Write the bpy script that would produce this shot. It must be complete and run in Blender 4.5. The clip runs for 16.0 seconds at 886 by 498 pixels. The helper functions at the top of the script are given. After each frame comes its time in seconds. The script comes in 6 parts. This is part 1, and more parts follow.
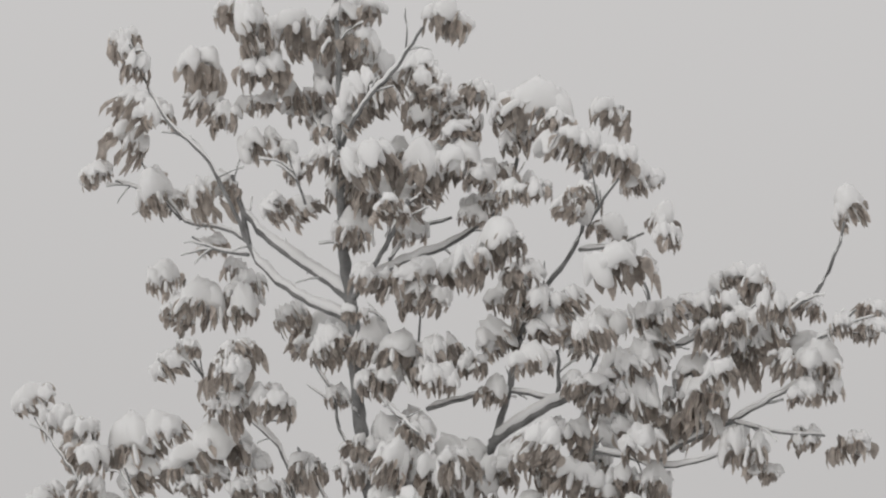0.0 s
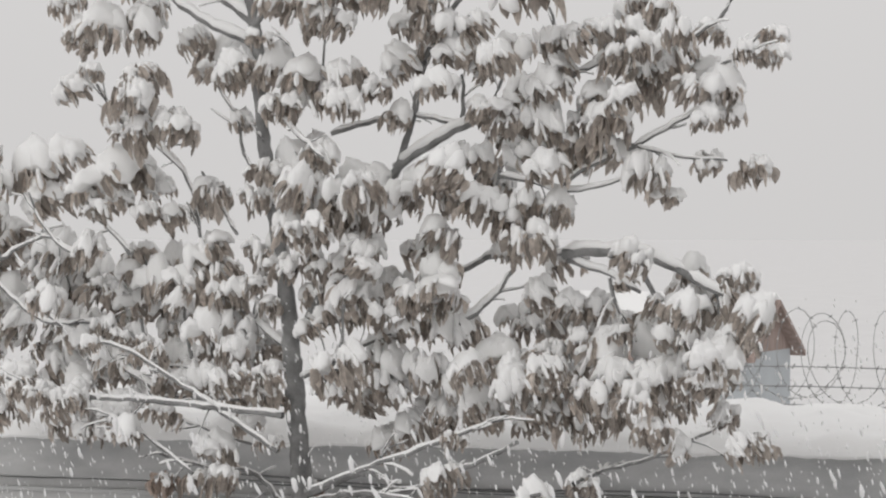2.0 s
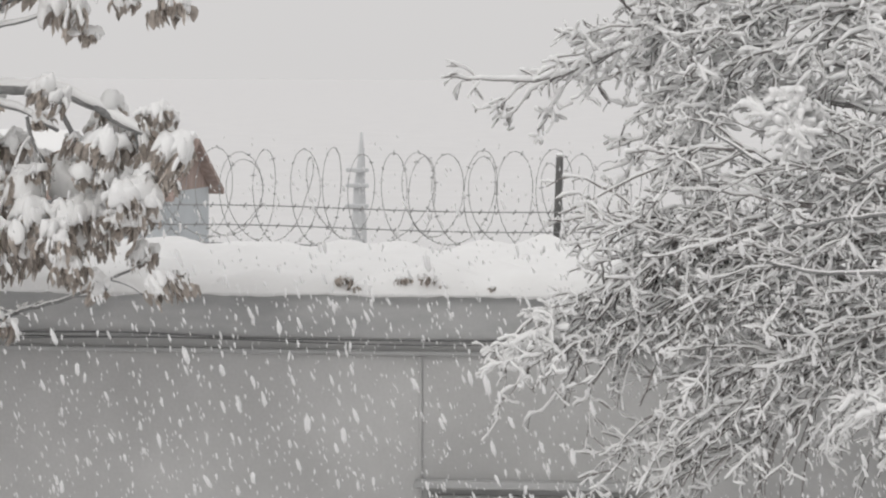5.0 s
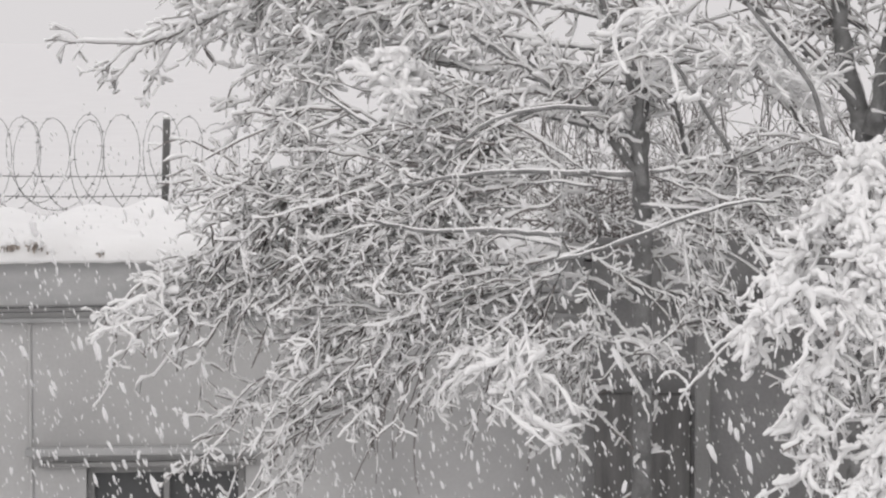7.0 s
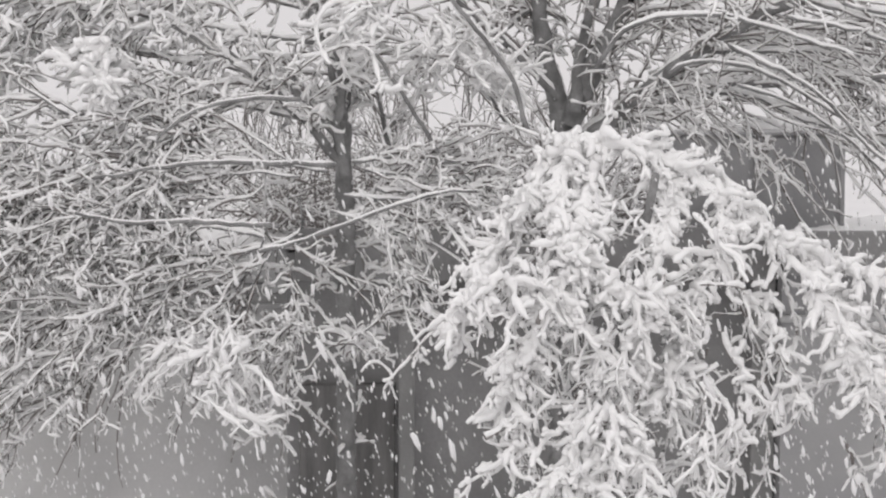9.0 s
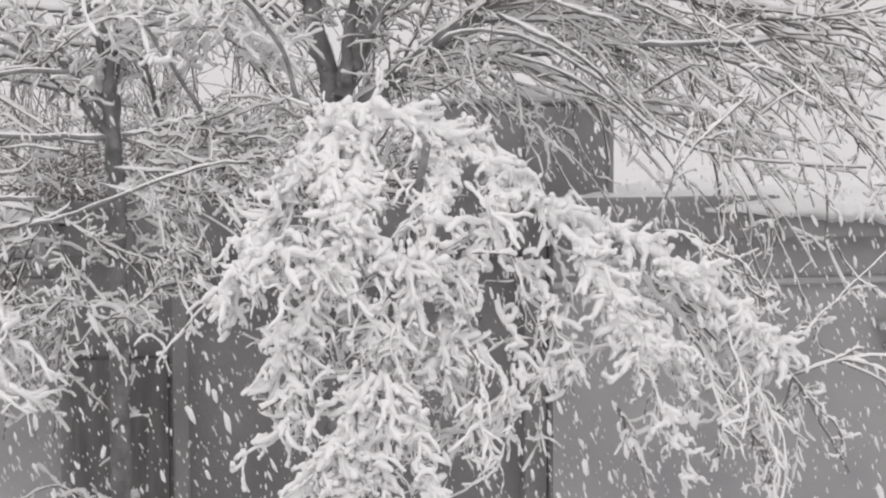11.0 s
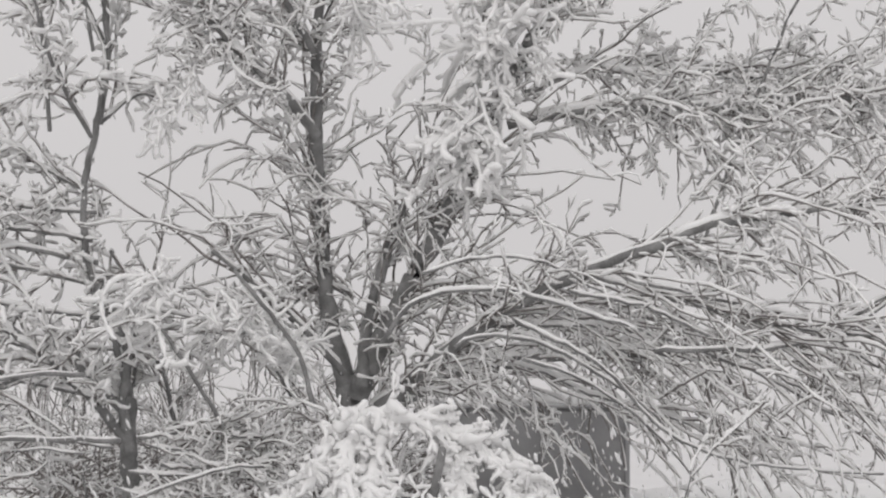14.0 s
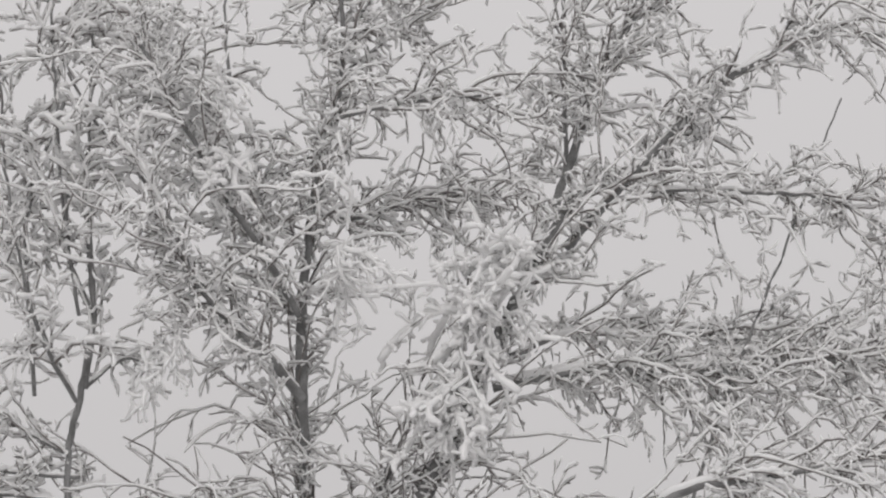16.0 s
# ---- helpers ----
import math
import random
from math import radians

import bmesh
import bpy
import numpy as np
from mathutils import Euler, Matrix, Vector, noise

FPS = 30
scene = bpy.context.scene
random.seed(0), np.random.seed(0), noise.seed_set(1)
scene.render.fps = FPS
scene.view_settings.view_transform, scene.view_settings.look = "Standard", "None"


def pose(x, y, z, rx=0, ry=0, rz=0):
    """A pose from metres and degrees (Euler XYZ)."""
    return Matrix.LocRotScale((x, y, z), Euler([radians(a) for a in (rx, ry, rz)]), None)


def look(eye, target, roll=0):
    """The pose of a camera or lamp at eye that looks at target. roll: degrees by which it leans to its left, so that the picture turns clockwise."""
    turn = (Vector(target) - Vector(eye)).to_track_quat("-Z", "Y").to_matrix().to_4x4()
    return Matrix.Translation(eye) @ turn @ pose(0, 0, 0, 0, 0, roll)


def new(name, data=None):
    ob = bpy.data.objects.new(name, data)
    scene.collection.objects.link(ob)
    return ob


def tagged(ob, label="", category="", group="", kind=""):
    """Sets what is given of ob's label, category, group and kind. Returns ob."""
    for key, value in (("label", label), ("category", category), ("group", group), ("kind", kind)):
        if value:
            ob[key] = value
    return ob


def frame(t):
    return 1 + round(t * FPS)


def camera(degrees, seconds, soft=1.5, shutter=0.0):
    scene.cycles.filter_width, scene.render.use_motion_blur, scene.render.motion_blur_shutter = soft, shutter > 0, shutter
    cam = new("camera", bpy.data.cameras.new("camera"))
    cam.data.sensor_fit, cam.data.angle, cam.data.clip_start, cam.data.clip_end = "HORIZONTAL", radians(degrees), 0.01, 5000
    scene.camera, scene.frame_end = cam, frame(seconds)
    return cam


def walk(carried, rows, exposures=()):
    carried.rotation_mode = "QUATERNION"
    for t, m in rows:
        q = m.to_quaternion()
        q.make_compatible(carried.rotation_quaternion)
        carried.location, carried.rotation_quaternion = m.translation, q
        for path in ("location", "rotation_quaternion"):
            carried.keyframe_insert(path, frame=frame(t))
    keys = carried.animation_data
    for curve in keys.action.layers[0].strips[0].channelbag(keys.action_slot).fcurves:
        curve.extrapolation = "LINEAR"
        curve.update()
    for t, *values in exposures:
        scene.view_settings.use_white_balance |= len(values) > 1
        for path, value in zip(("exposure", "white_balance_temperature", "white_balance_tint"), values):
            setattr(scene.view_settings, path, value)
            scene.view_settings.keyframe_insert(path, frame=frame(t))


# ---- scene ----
EYE = Vector((0.0, 0.0, 4.5))
cam = camera(19.77, 16.0, soft=2.2)


def view(yaw, pitch, roll):
    """Camera pose from degrees: yaw to the right of north, pitch up, roll."""
    a, b = radians(yaw), radians(pitch)
    way = Vector((math.sin(a) * math.cos(b), math.cos(a) * math.cos(b), math.sin(b)))
    return look(EYE, EYE + way * 10, roll)


PATH = (  # seconds, yaw, pitch, roll
    (0.0, -27.877, 5.732, -0.072),
    (0.5, -27.599, 4.321, 0.001),
    (1.0, -27.316, 2.933, -0.003),
    (1.5, -26.631, 1.102, -0.048),
    (2.0, -25.735, -0.476, -0.075),
    (2.5, -24.469, -1.933, -0.125),
    (3.0, -22.229, -2.942, -0.034),
    (3.5, -19.934, -3.592, -0.047),
    (4.0, -17.643, -4.037, 0.039),
    (4.5, -14.946, -4.087, 0.191),
    (5.0, -12.681, -4.086, 0.286),
    (5.2, -11.533, -4.155, 0.211),
    (7.3, -2.734, -4.982, -0.138),
    (7.5, -1.939, -4.991, -0.143),
    (8.0, 0.000, -4.988, -0.048),
    (8.5, 1.495, -5.052, 0.001),
    (9.0, 2.840, -5.149, 0.086),
    (9.2, 3.364, -5.208, -0.076),
    (11.3, 8.586, -5.826, 0.043),
    (11.5, 8.991, -5.666, 0.238),
    (12.0, 10.179, -4.634, 0.340),
    (12.5, 10.266, -2.965, 0.186),
    (13.0, 9.852, -1.480, 0.090),
    (13.5, 8.713, -0.056, 0.147),
    (14.0, 7.639, 1.037, -0.002),
    (14.5, 7.420, 2.497, -0.165),
    (15.0, 7.452, 4.153, -0.360),
    (15.5, 7.544, 5.487, -0.393),
    (16.0, 7.986, 6.957, -0.265),
)
walk(cam, [(t, view(a, b, c)) for t, a, b, c in PATH],
     exposures=((0.0, -0.19, 6500, 9), (1.0, -0.09, 6500, 9), (2.5, 0.09, 6480, 9), (5.0, 0.11, 6480, 9), (7.5, 0.24, 6460, 12), (9.0, 0.24, 6460, 12),
                (11.5, 0.2, 6440, 12), (12.5, 0.08, 6440, 12), (14.0, 0.02, 6475, 11), (16.0, -0.09, 6475, 11)))

# ---- world and light: thick overcast, falling snow ----
world = bpy.data.worlds.new("world")
scene.world = world
world.use_nodes = True
wn, wl = world.node_tree.nodes, world.node_tree.links
wn.clear()
sky = wn.new("ShaderNodeTexSky")
sky.sky_type, sky.sun_disc = "NISHITA", False
sky.sun_elevation, sky.sun_rotation = radians(48), radians(200)
sky.air_density, sky.dust_density = 1.0, 8.0
grey = wn.new("ShaderNodeHueSaturation")
grey.inputs["Saturation"].default_value = 0.05
grey.inputs["Value"].default_value = 0.10
coord = wn.new("ShaderNodeTexCoord")
split = wn.new("ShaderNodeSeparateXYZ")
ramp = wn.new("ShaderNodeValToRGB")
ramp.color_ramp.elements[0].color = (0.672, 0.655, 0.652, 1)
ramp.color_ramp.elements[1].color = (0.83, 0.81, 0.81, 1)
mix = wn.new("ShaderNodeMix")
mix.data_type = "RGBA"
mix.inputs[0].default_value = 0.10
back = wn.new("ShaderNodeBackground")
back.inputs["Strength"].default_value = 1.0
outw = wn.new("ShaderNodeOutputWorld")
wl.new(coord.outputs["Generated"], split.inputs[0])
wl.new(split.outputs["Z"], ramp.inputs[0])
wl.new(sky.outputs[0], grey.inputs["Color"])
wl.new(ramp.outputs[0], mix.inputs[6])
wl.new(grey.outputs[0], mix.inputs[7])
wl.new(mix.outputs[2], back.inputs["Color"])
wl.new(back.outputs[0], outw.inputs["Surface"])
sun = new("sun", bpy.data.lights.new("sun", "SUN"))
sun.data.energy, sun.data.angle, sun.data.color = 0.38, radians(30), (1.0, 0.97, 0.93)
sun.matrix_world = look((-6, -8, 14), (0, 10, 0))


# ---- materials ----
def material(name, colour, rough=0.7, vary=0.25, scale=4.0, fine=40.0, bump=0.3, second=None, by="", stretch=(1, 1, 1), metal=0.0, sss=0.0):
    """Base colour broken by coarse stains and fine grain, with a fine relief."""
    mat = bpy.data.materials.new(name)
    mat.use_nodes = True
    n, l = mat.node_tree.nodes, mat.node_tree.links
    p = n["Principled BSDF"]
    tc = n.new("ShaderNodeTexCoord")
    mp = n.new("ShaderNodeMapping")
    mp.inputs["Scale"].default_value = stretch
    l.new(tc.outputs["Object"], mp.inputs["Vector"])
    big, small = n.new("ShaderNodeTexNoise"), n.new("ShaderNodeTexNoise")
    big.inputs["Scale"].default_value, big.inputs["Detail"].default_value = scale, 4
    small.inputs["Scale"].default_value, small.inputs["Detail"].default_value = fine, 3
    for q in (big, small):
        l.new(mp.outputs[0], q.inputs["Vector"])
    r = n.new("ShaderNodeValToRGB")
    r.color_ramp.elements[0].position, r.color_ramp.elements[1].position = 0.3, 0.72
    dark = tuple(c * (1 - vary) for c in colour)
    r.color_ramp.elements[0].color = (*dark, 1)
    r.color_ramp.elements[1].color = (*(second or colour), 1)
    l.new(big.outputs[0], r.inputs[0])
    hs = n.new("ShaderNodeHueSaturation")
    l.new(r.outputs[0], hs.inputs["Color"])
    mr = n.new("ShaderNodeMapRange")
    mr.inputs["To Min"].default_value, mr.inputs["To Max"].default_value = 1 - vary * 0.6, 1 + vary * 0.6
    l.new(small.outputs[0], mr.inputs["Value"])
    if by:
        src = n.new("ShaderNodeObjectInfo" if by == "object" else "ShaderNodeNewGeometry")
        mul = n.new("ShaderNodeMath")
        mul.operation = "MULTIPLY_ADD"
        mul.inputs[1].default_value, mul.inputs[2].default_value = 0.9, 0.55
        l.new(src.outputs["Random" if by == "object" else "Random Per Island"], mul.inputs[0])
        m2 = n.new("ShaderNodeMath")
        m2.operation = "MULTIPLY"
        l.new(mul.outputs[0], m2.inputs[0])
        l.new(mr.outputs[0], m2.inputs[1])
        l.new(m2.outputs[0], hs.inputs["Value"])
    else:
        l.new(mr.outputs[0], hs.inputs["Value"])
    l.new(hs.outputs[0], p.inputs["Base Color"])
    p.inputs["Roughness"].default_value, p.inputs["Metallic"].default_value = rough, metal
    p.inputs["Specular IOR Level"].default_value = 0.3
    if sss:
        p.inputs["Subsurface Weight"].default_value = sss
        p.inputs["Subsurface Radius"].default_value = (0.03, 0.03, 0.03)
    if bump:
        b = n.new("ShaderNodeBump")
        b.inputs["Strength"].default_value, b.inputs["Distance"].default_value = bump, 0.01
        l.new(small.outputs[0], b.inputs["Height"])
        l.new(b.outputs[0], p.inputs["Normal"])
    return mat


SNOW = material("snow", (0.885, 0.885, 0.88), 0.9, 0.02, 3, 60, 0.25)
FLAKE = material("snowflake", (0.93, 0.93, 0.93), 0.9, 0.02, 3, 60, 0.0)
LAND = material("snowy_land", (0.74, 0.735, 0.735), 0.95, 0.05, 0.4, 8, 0.2)
BARK = material("bark", (0.228, 0.228, 0.226), 0.9, 0.35, 9, 70, 0.8, (0.33, 0.33, 0.328))
TWIG = material("twig_bark", (0.235, 0.216, 0.208), 0.85, 0.3, 12, 60, 0.0, (0.33, 0.308, 0.298))
LEAF = material("withered_leaf", (0.50, 0.45, 0.41), 0.7, 0.28, 5, 30, 0.2, (0.62, 0.56, 0.505), by="island")

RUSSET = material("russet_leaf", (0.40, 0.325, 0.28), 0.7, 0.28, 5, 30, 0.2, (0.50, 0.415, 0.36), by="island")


def let_light_through(mat, share):
    """Thin leaves and flakes pass part of the light."""
    n, l = mat.node_tree.nodes, mat.node_tree.links
    thin, both = n.new("ShaderNodeBsdfTranslucent"), n.new("ShaderNodeMixShader")
    both.inputs[0].default_value = share
    l.new(n["Principled BSDF"].inputs["Base Color"].links[0].from_socket, thin.inputs["Color"])
    l.new(n["Principled BSDF"].outputs[0], both.inputs[1])
    l.new(thin.outputs[0], both.inputs[2])
    l.new(both.outputs[0], n["Material Output"].inputs["Surface"])


let_light_through(LEAF, 0.54)
let_light_through(RUSSET, 0.5)
let_light_through(FLAKE, 0.6)
RENDER = material("grey_render", (0.53, 0.53, 0.525), 0.85, 0.14, 1.3, 45, 0.25, (0.59, 0.59, 0.585))
FASCIA = material("weathered_concrete", (0.46, 0.465, 0.465), 0.85, 0.18, 2.2, 50, 0.35, (0.53, 0.532, 0.53), stretch=(1, 1, 3))
DARKWALL = material("dark_render", (0.29, 0.288, 0.288), 0.9, 0.22, 1.5, 40, 0.3, (0.36, 0.358, 0.355))
DARKWOOD = material("dark_wood", (0.23, 0.227, 0.222), 0.75, 0.4, 3, 40, 0.3, stretch=(6, 6, 0.7))
SIDING = material("grey_siding", (0.37, 0.37, 0.375), 0.6, 0.10, 1.8, 50, 0.15, (0.41, 0.41, 0.41))
PALE = material("pale_render", (0.52, 0.55, 0.57), 0.85, 0.10, 2, 40, 0.2)
RUST = material("red_brown_board", (0.36, 0.28, 0.25), 0.8, 0.3, 3, 40, 0.3, (0.43, 0.345, 0.31), stretch=(5, 5, 0.8))
# grey steel of the far mast, with the snowfall's haze mixed into its colour
MAST = material("haze_paled_steel", (0.68, 0.69, 0.70), 0.8, 0.1, 3, 40, 0.1)
IRON = material("dull_steel", (0.20, 0.20, 0.195), 0.55, 0.25, 8, 60, 0.1, metal=0.5)
WIRE = material("galvanised_wire", (0.40, 0.40, 0.40), 0.5, 0.2, 8, 60, 0.0, metal=0.4)
TANK = material("tank_panel", (0.37, 0.37, 0.373), 0.75, 0.13, 2, 40, 0.2, (0.42, 0.42, 0.423))
CABLE = material("cable", (0.19, 0.19, 0.19), 0.6, 0.2, 8, 60, 0.0)
GLASS = material("dark_glass", (0.12, 0.123, 0.125), 0.2, 0.2, 2, 30, 0.0)
FRAME = material("grey_paint", (0.33, 0.33, 0.325), 0.6, 0.2, 4, 50, 0.2)


# ---- geometry helpers ----
def mesh_of(name, verts, quads, mat, smooth=True):
    me = bpy.data.meshes.new(name)
    verts, quads = np.asarray(verts, dtype=np.float32), np.asarray(quads, dtype=np.int32)
    k = quads.shape[1]
    me.vertices.add(len(verts))
    me.vertices.foreach_set("co", verts.ravel())
    me.loops.add(quads.size)
    me.loops.foreach_set("vertex_index", quads.ravel())
    me.polygons.add(len(quads))
    me.polygons.foreach_set("loop_start", np.arange(0, quads.size, k, dtype=np.int32))
    me.update(calc_edges=True)
    if smooth:
        me.polygons.foreach_set("use_smooth", np.ones(len(quads), dtype=bool))
    me.materials.append(mat)
    return me


def child(name, me, parent, label="", kind=""):
    ob = new(name, me)
    ob.parent = parent
    if parent:
        ob.matrix_parent_inverse = parent.matrix_basis.inverted()
    return tagged(ob, label, kind=kind)


def part(name, bm, mat, parent, label="", kind=""):
    me = bpy.data.meshes.new(name)
    bm.to_mesh(me)
    bm.free()
    me.materials.append(mat)
    return child(name, me, parent, label, kind)


def block(x0, x1, y0, y1, z0, z1, bevel=0.008):
    bm = bmesh.new()
    bmesh.ops.create_cube(bm, size=1)
    bmesh.ops.scale(bm, vec=(x1 - x0, y1 - y0, z1 - z0), verts=bm.verts)
    bmesh.ops.translate(bm, vec=((x0 + x1) / 2, (y0 + y1) / 2, (z0 + z1) / 2), verts=bm.verts)
    if bevel:
        bmesh.ops.bevel(bm, geom=bm.edges[:], offset=bevel, segments=1, affect="EDGES")
    return bm


def thing(name, at, label, category, group="", kind=""):
    ob = new(name)
    ob.empty_display_size = 0.2
    ob.matrix_basis = pose(*at)
    return tagged(ob, label, category, group, kind)


def spline(points, step=0.06):
    """A smooth line through the points."""
    p = np.array(points, dtype=float)
    ext = np.vstack([2 * p[0] - p[1], p, 2 * p[-1] - p[-2]])
    out = []
    for i in range(len(p) - 1):
        a, b, c, d = ext[i:i + 4]
        n = max(2, int(np.linalg.norm(c - b) / step))
        t = np.linspace(0, 1, n, endpoint=False)[:, None]
        out.append(0.5 * ((2 * b) + (c - a) * t + (2 * a - 5 * b + 4 * c - d) * t ** 2 + (3 * b - a - 3 * c + d) * t ** 3))
    return np.vstack(out + [p[-1:]])


def tubes(P, R, sides, closed=True):
    """Tubes round N lines of K points, P (N, K, 3), with radii R (N, K), drawn to a blunt point at their ends."""
    if closed:
        e = P[:, -1] - P[:, -2]
        e = P[:, -1] + e / (np.linalg.norm(e, axis=1, keepdims=True) + 1e-9) * R[:, -1:] * 0.7
        P = np.concatenate([P, e[:, None]], 1)
        R = np.concatenate([R, np.full((len(P), 1), 0.0006)], 1)
    N, K, _ = P.shape
    T = np.gradient(P, axis=1)
    T /= np.linalg.norm(T, axis=2, keepdims=True) + 1e-9
    ref = np.where(np.abs(T[:, :, 2:3]) > 0.9, np.array([1.0, 0, 0]), np.array([0, 0, 1.0]))
    A = np.cross(T, ref)
    A /= np.linalg.norm(A, axis=2, keepdims=True) + 1e-9
    B = np.cross(T, A)
    ang = np.linspace(0, 2 * np.pi, sides, endpoint=False)
    ring = np.cos(ang)[:, None] * A[:, :, None, :] + np.sin(ang)[:, None] * B[:, :, None, :]
    V = (P[:, :, None, :] + ring * R[:, :, None, None]).reshape(-1, 3)
    n, k, s = np.meshgrid(np.arange(N), np.arange(K - 1), np.arange(sides), indexing="ij")
    a, b = (n * K + k) * sides, (n * K + k + 1) * sides
    s2 = (s + 1) % sides
    Q = np.stack([a + s, b + s, b + s2, a + s2], -1).reshape(-1, 4)
    return V, Q


def flatness(P):
    T = np.gradient(P, axis=1)
    T /= np.linalg.norm(T, axis=2, keepdims=True) + 1e-9
    return np.sqrt(np.clip(1 - T[:, :, 2] ** 2, 0, 1))


BONES = {}
rng = np.random.default_rng(7)


def limb(tree, r0, r1, points, snow=1.0):
    """One tapered limb with bark, and the snow that lies along its top."""
    pts = [tuple(q) for q in points]
    trunk = r0 > 0.05 and pts[0][2] < 2.7
    if trunk:
        pts.insert(0, (pts[0][0], pts[0][1], -0.05))
    P = spline(pts)
    n = len(P)
    P[1:-1] += rng.normal(0, 0.004, (n - 2, 3))
    s = np.linspace(0, 1, n)
    R = (r0 + (r1 - r0) * s) * (1 + rng.normal(0, 0.06, n))
    V, Q = tubes(P[None], R[None], 9 if r0 > 0.02 else 7)
    ob = child("trunk" if trunk else "limb", mesh_of("limb", V, Q, BARK), tree)
    BONES.setdefault(tree.name, []).append((P, r0))
    f = flatness(P[None])[0]
    lump = np.interp(np.arange(n), np.arange(0, n + 4, 4), rng.uniform(0.55, 1.25, len(np.arange(0, n + 4, 4))))
    rs = (R * 0.86 + np.minimum(0.009, R * 0.6)) * lump * np.clip(f * 1.5 - 0.15, 0.0, 1) * snow
    if rs.max() > 0.004:
        S = P.copy()
        S[:, 2] += R * 0.62 + rs * 0.42
        rs[0] = rs[-1] = 0.001
        V, Q = tubes(S[None], np.maximum(rs, 0.001)[None], 8)
        child("snow", mesh_of("limb_snow", V, Q, SNOW), ob, "snow lying along the limb")
    return ob


def sample(bones, n, lo=0.1, power=1.0):
    """n places and directions on the limbs, by length."""
    w = np.array([len(P) * (1.0 - lo) for P, _ in bones], float)
    which = rng.choice(len(bones), n, p=w / w.sum())
    u = lo + (1 - lo) * rng.random(n) ** power
    pos, tan = np.zeros((n, 3)), np.zeros((n, 3))
    for i, (b, v) in enumerate(zip(which, u)):
        P = bones[b][0]
        k = min(int(v * (len(P) - 1)), len(P) - 2)
        pos[i], tan[i] = P[k], P[k + 1] - P[k]
    return pos, tan / (np.linalg.norm(tan, axis=1, keepdims=True) + 1e-9)


def whips(pos, tan, length, spread, droop, K, curl, lift=0.0):
    """Thin shoots that leave pos along tan, spread by chance and sink towards their tips."""
    n = len(pos)
    d = tan + rng.normal(0, spread, (n, 3)) * np.array([1, 0.7, 1]) + np.array([0, 0, lift])
    d /= np.linalg.norm(d, axis=1, keepdims=True)
    P = np.zeros((n, K, 3))
    P[:, 0] = pos
    for k in range(1, K):
        P[:, k] = P[:, k - 1] + d * (length / (K - 1))[:, None]
        d = d + rng.normal(0, curl, (n, 3)) + np.array([0, 0, -droop / K])
        d /= np.linalg.norm(d, axis=1, keepdims=True)
    return P


def on_whips(P, n, lo=0.15):
    i = rng.integers(0, len(P), n)
    u = (lo + (1 - lo) * rng.random(n)) * (P.shape[1] - 1.001)
    k = u.astype(int)
    f = (u - k)[:, None]
    pos = P[i, k] * (1 - f) + P[i, k + 1] * f
    tan = P[i, k + 1] - P[i, k]
    return pos, tan / (np.linalg.norm(tan, axis=1, keepdims=True) + 1e-9)


def twig_mesh(P, r0, r1, sides=3):
    K = P.shape[1]
    R = np.broadcast_to(np.linspace(r0, r1, K), P.shape[:2]) * rng.uniform(0.7, 1.3, (len(P), 1))
    return tubes(P, R, sides, False)


def snow_mesh(P, r, sides=5, patchy=0.25, up=0.8, lump=(0.62, 1.32)):
    """Snow along the upper side of shoots, in lumps and with gaps; r is one radius, or one for the root and one for the tip."""
    f = flatness(P)
    r = np.linspace(r[0], r[1], P.shape[1]) if isinstance(r, tuple) else r
    R = r * rng.uniform(*lump, P.shape[:2]) * (0.4 + 0.6 * f) * rng.uniform(0.7, 1.25, (len(P), 1))
    R[rng.random(P.shape[:2]) < patchy * 0.5] *= 0.3
    S = P.copy()
    S[:, :, 2] += R * up
    return tubes(S, R, sides)


def joined(sets):
    vs, qs, o = [], [], 0
    for V, Q in sets:
        vs.append(V)
        qs.append(Q + o)
        o += len(V)
    return np.vstack(vs), np.vstack(qs)


# ---- ground ----
def ground_sheet():
    g = np.concatenate([np.linspace(-900, -40, 12), np.linspace(-30, 30, 61), np.linspace(40, 900, 12)])
    X, Y = np.meshgrid(g, g + 8, indexing="ij")
    near = np.exp(-(X ** 2 + (Y - 8) ** 2) / 900)
    Z = near * 0.05 * (np.sin(X * 0.9 + 0.3 * Y) + np.sin(Y * 1.3 - 0.4 * X)) - 0.05
    V = np.stack([X, Y, Z], -1).reshape(-1, 3)
    n = len(g)
    i, j = np.meshgrid(np.arange(n - 1), np.arange(n - 1), indexing="ij")
    a = i * n + j
    Q = np.stack([a, a + n, a + n + 1, a + 1], -1).reshape(-1, 4)
    return tagged(new("ground", mesh_of("ground", V, Q, LAND)), "snow-covered yard and open land", "ground", kind="structure")


ground_sheet()


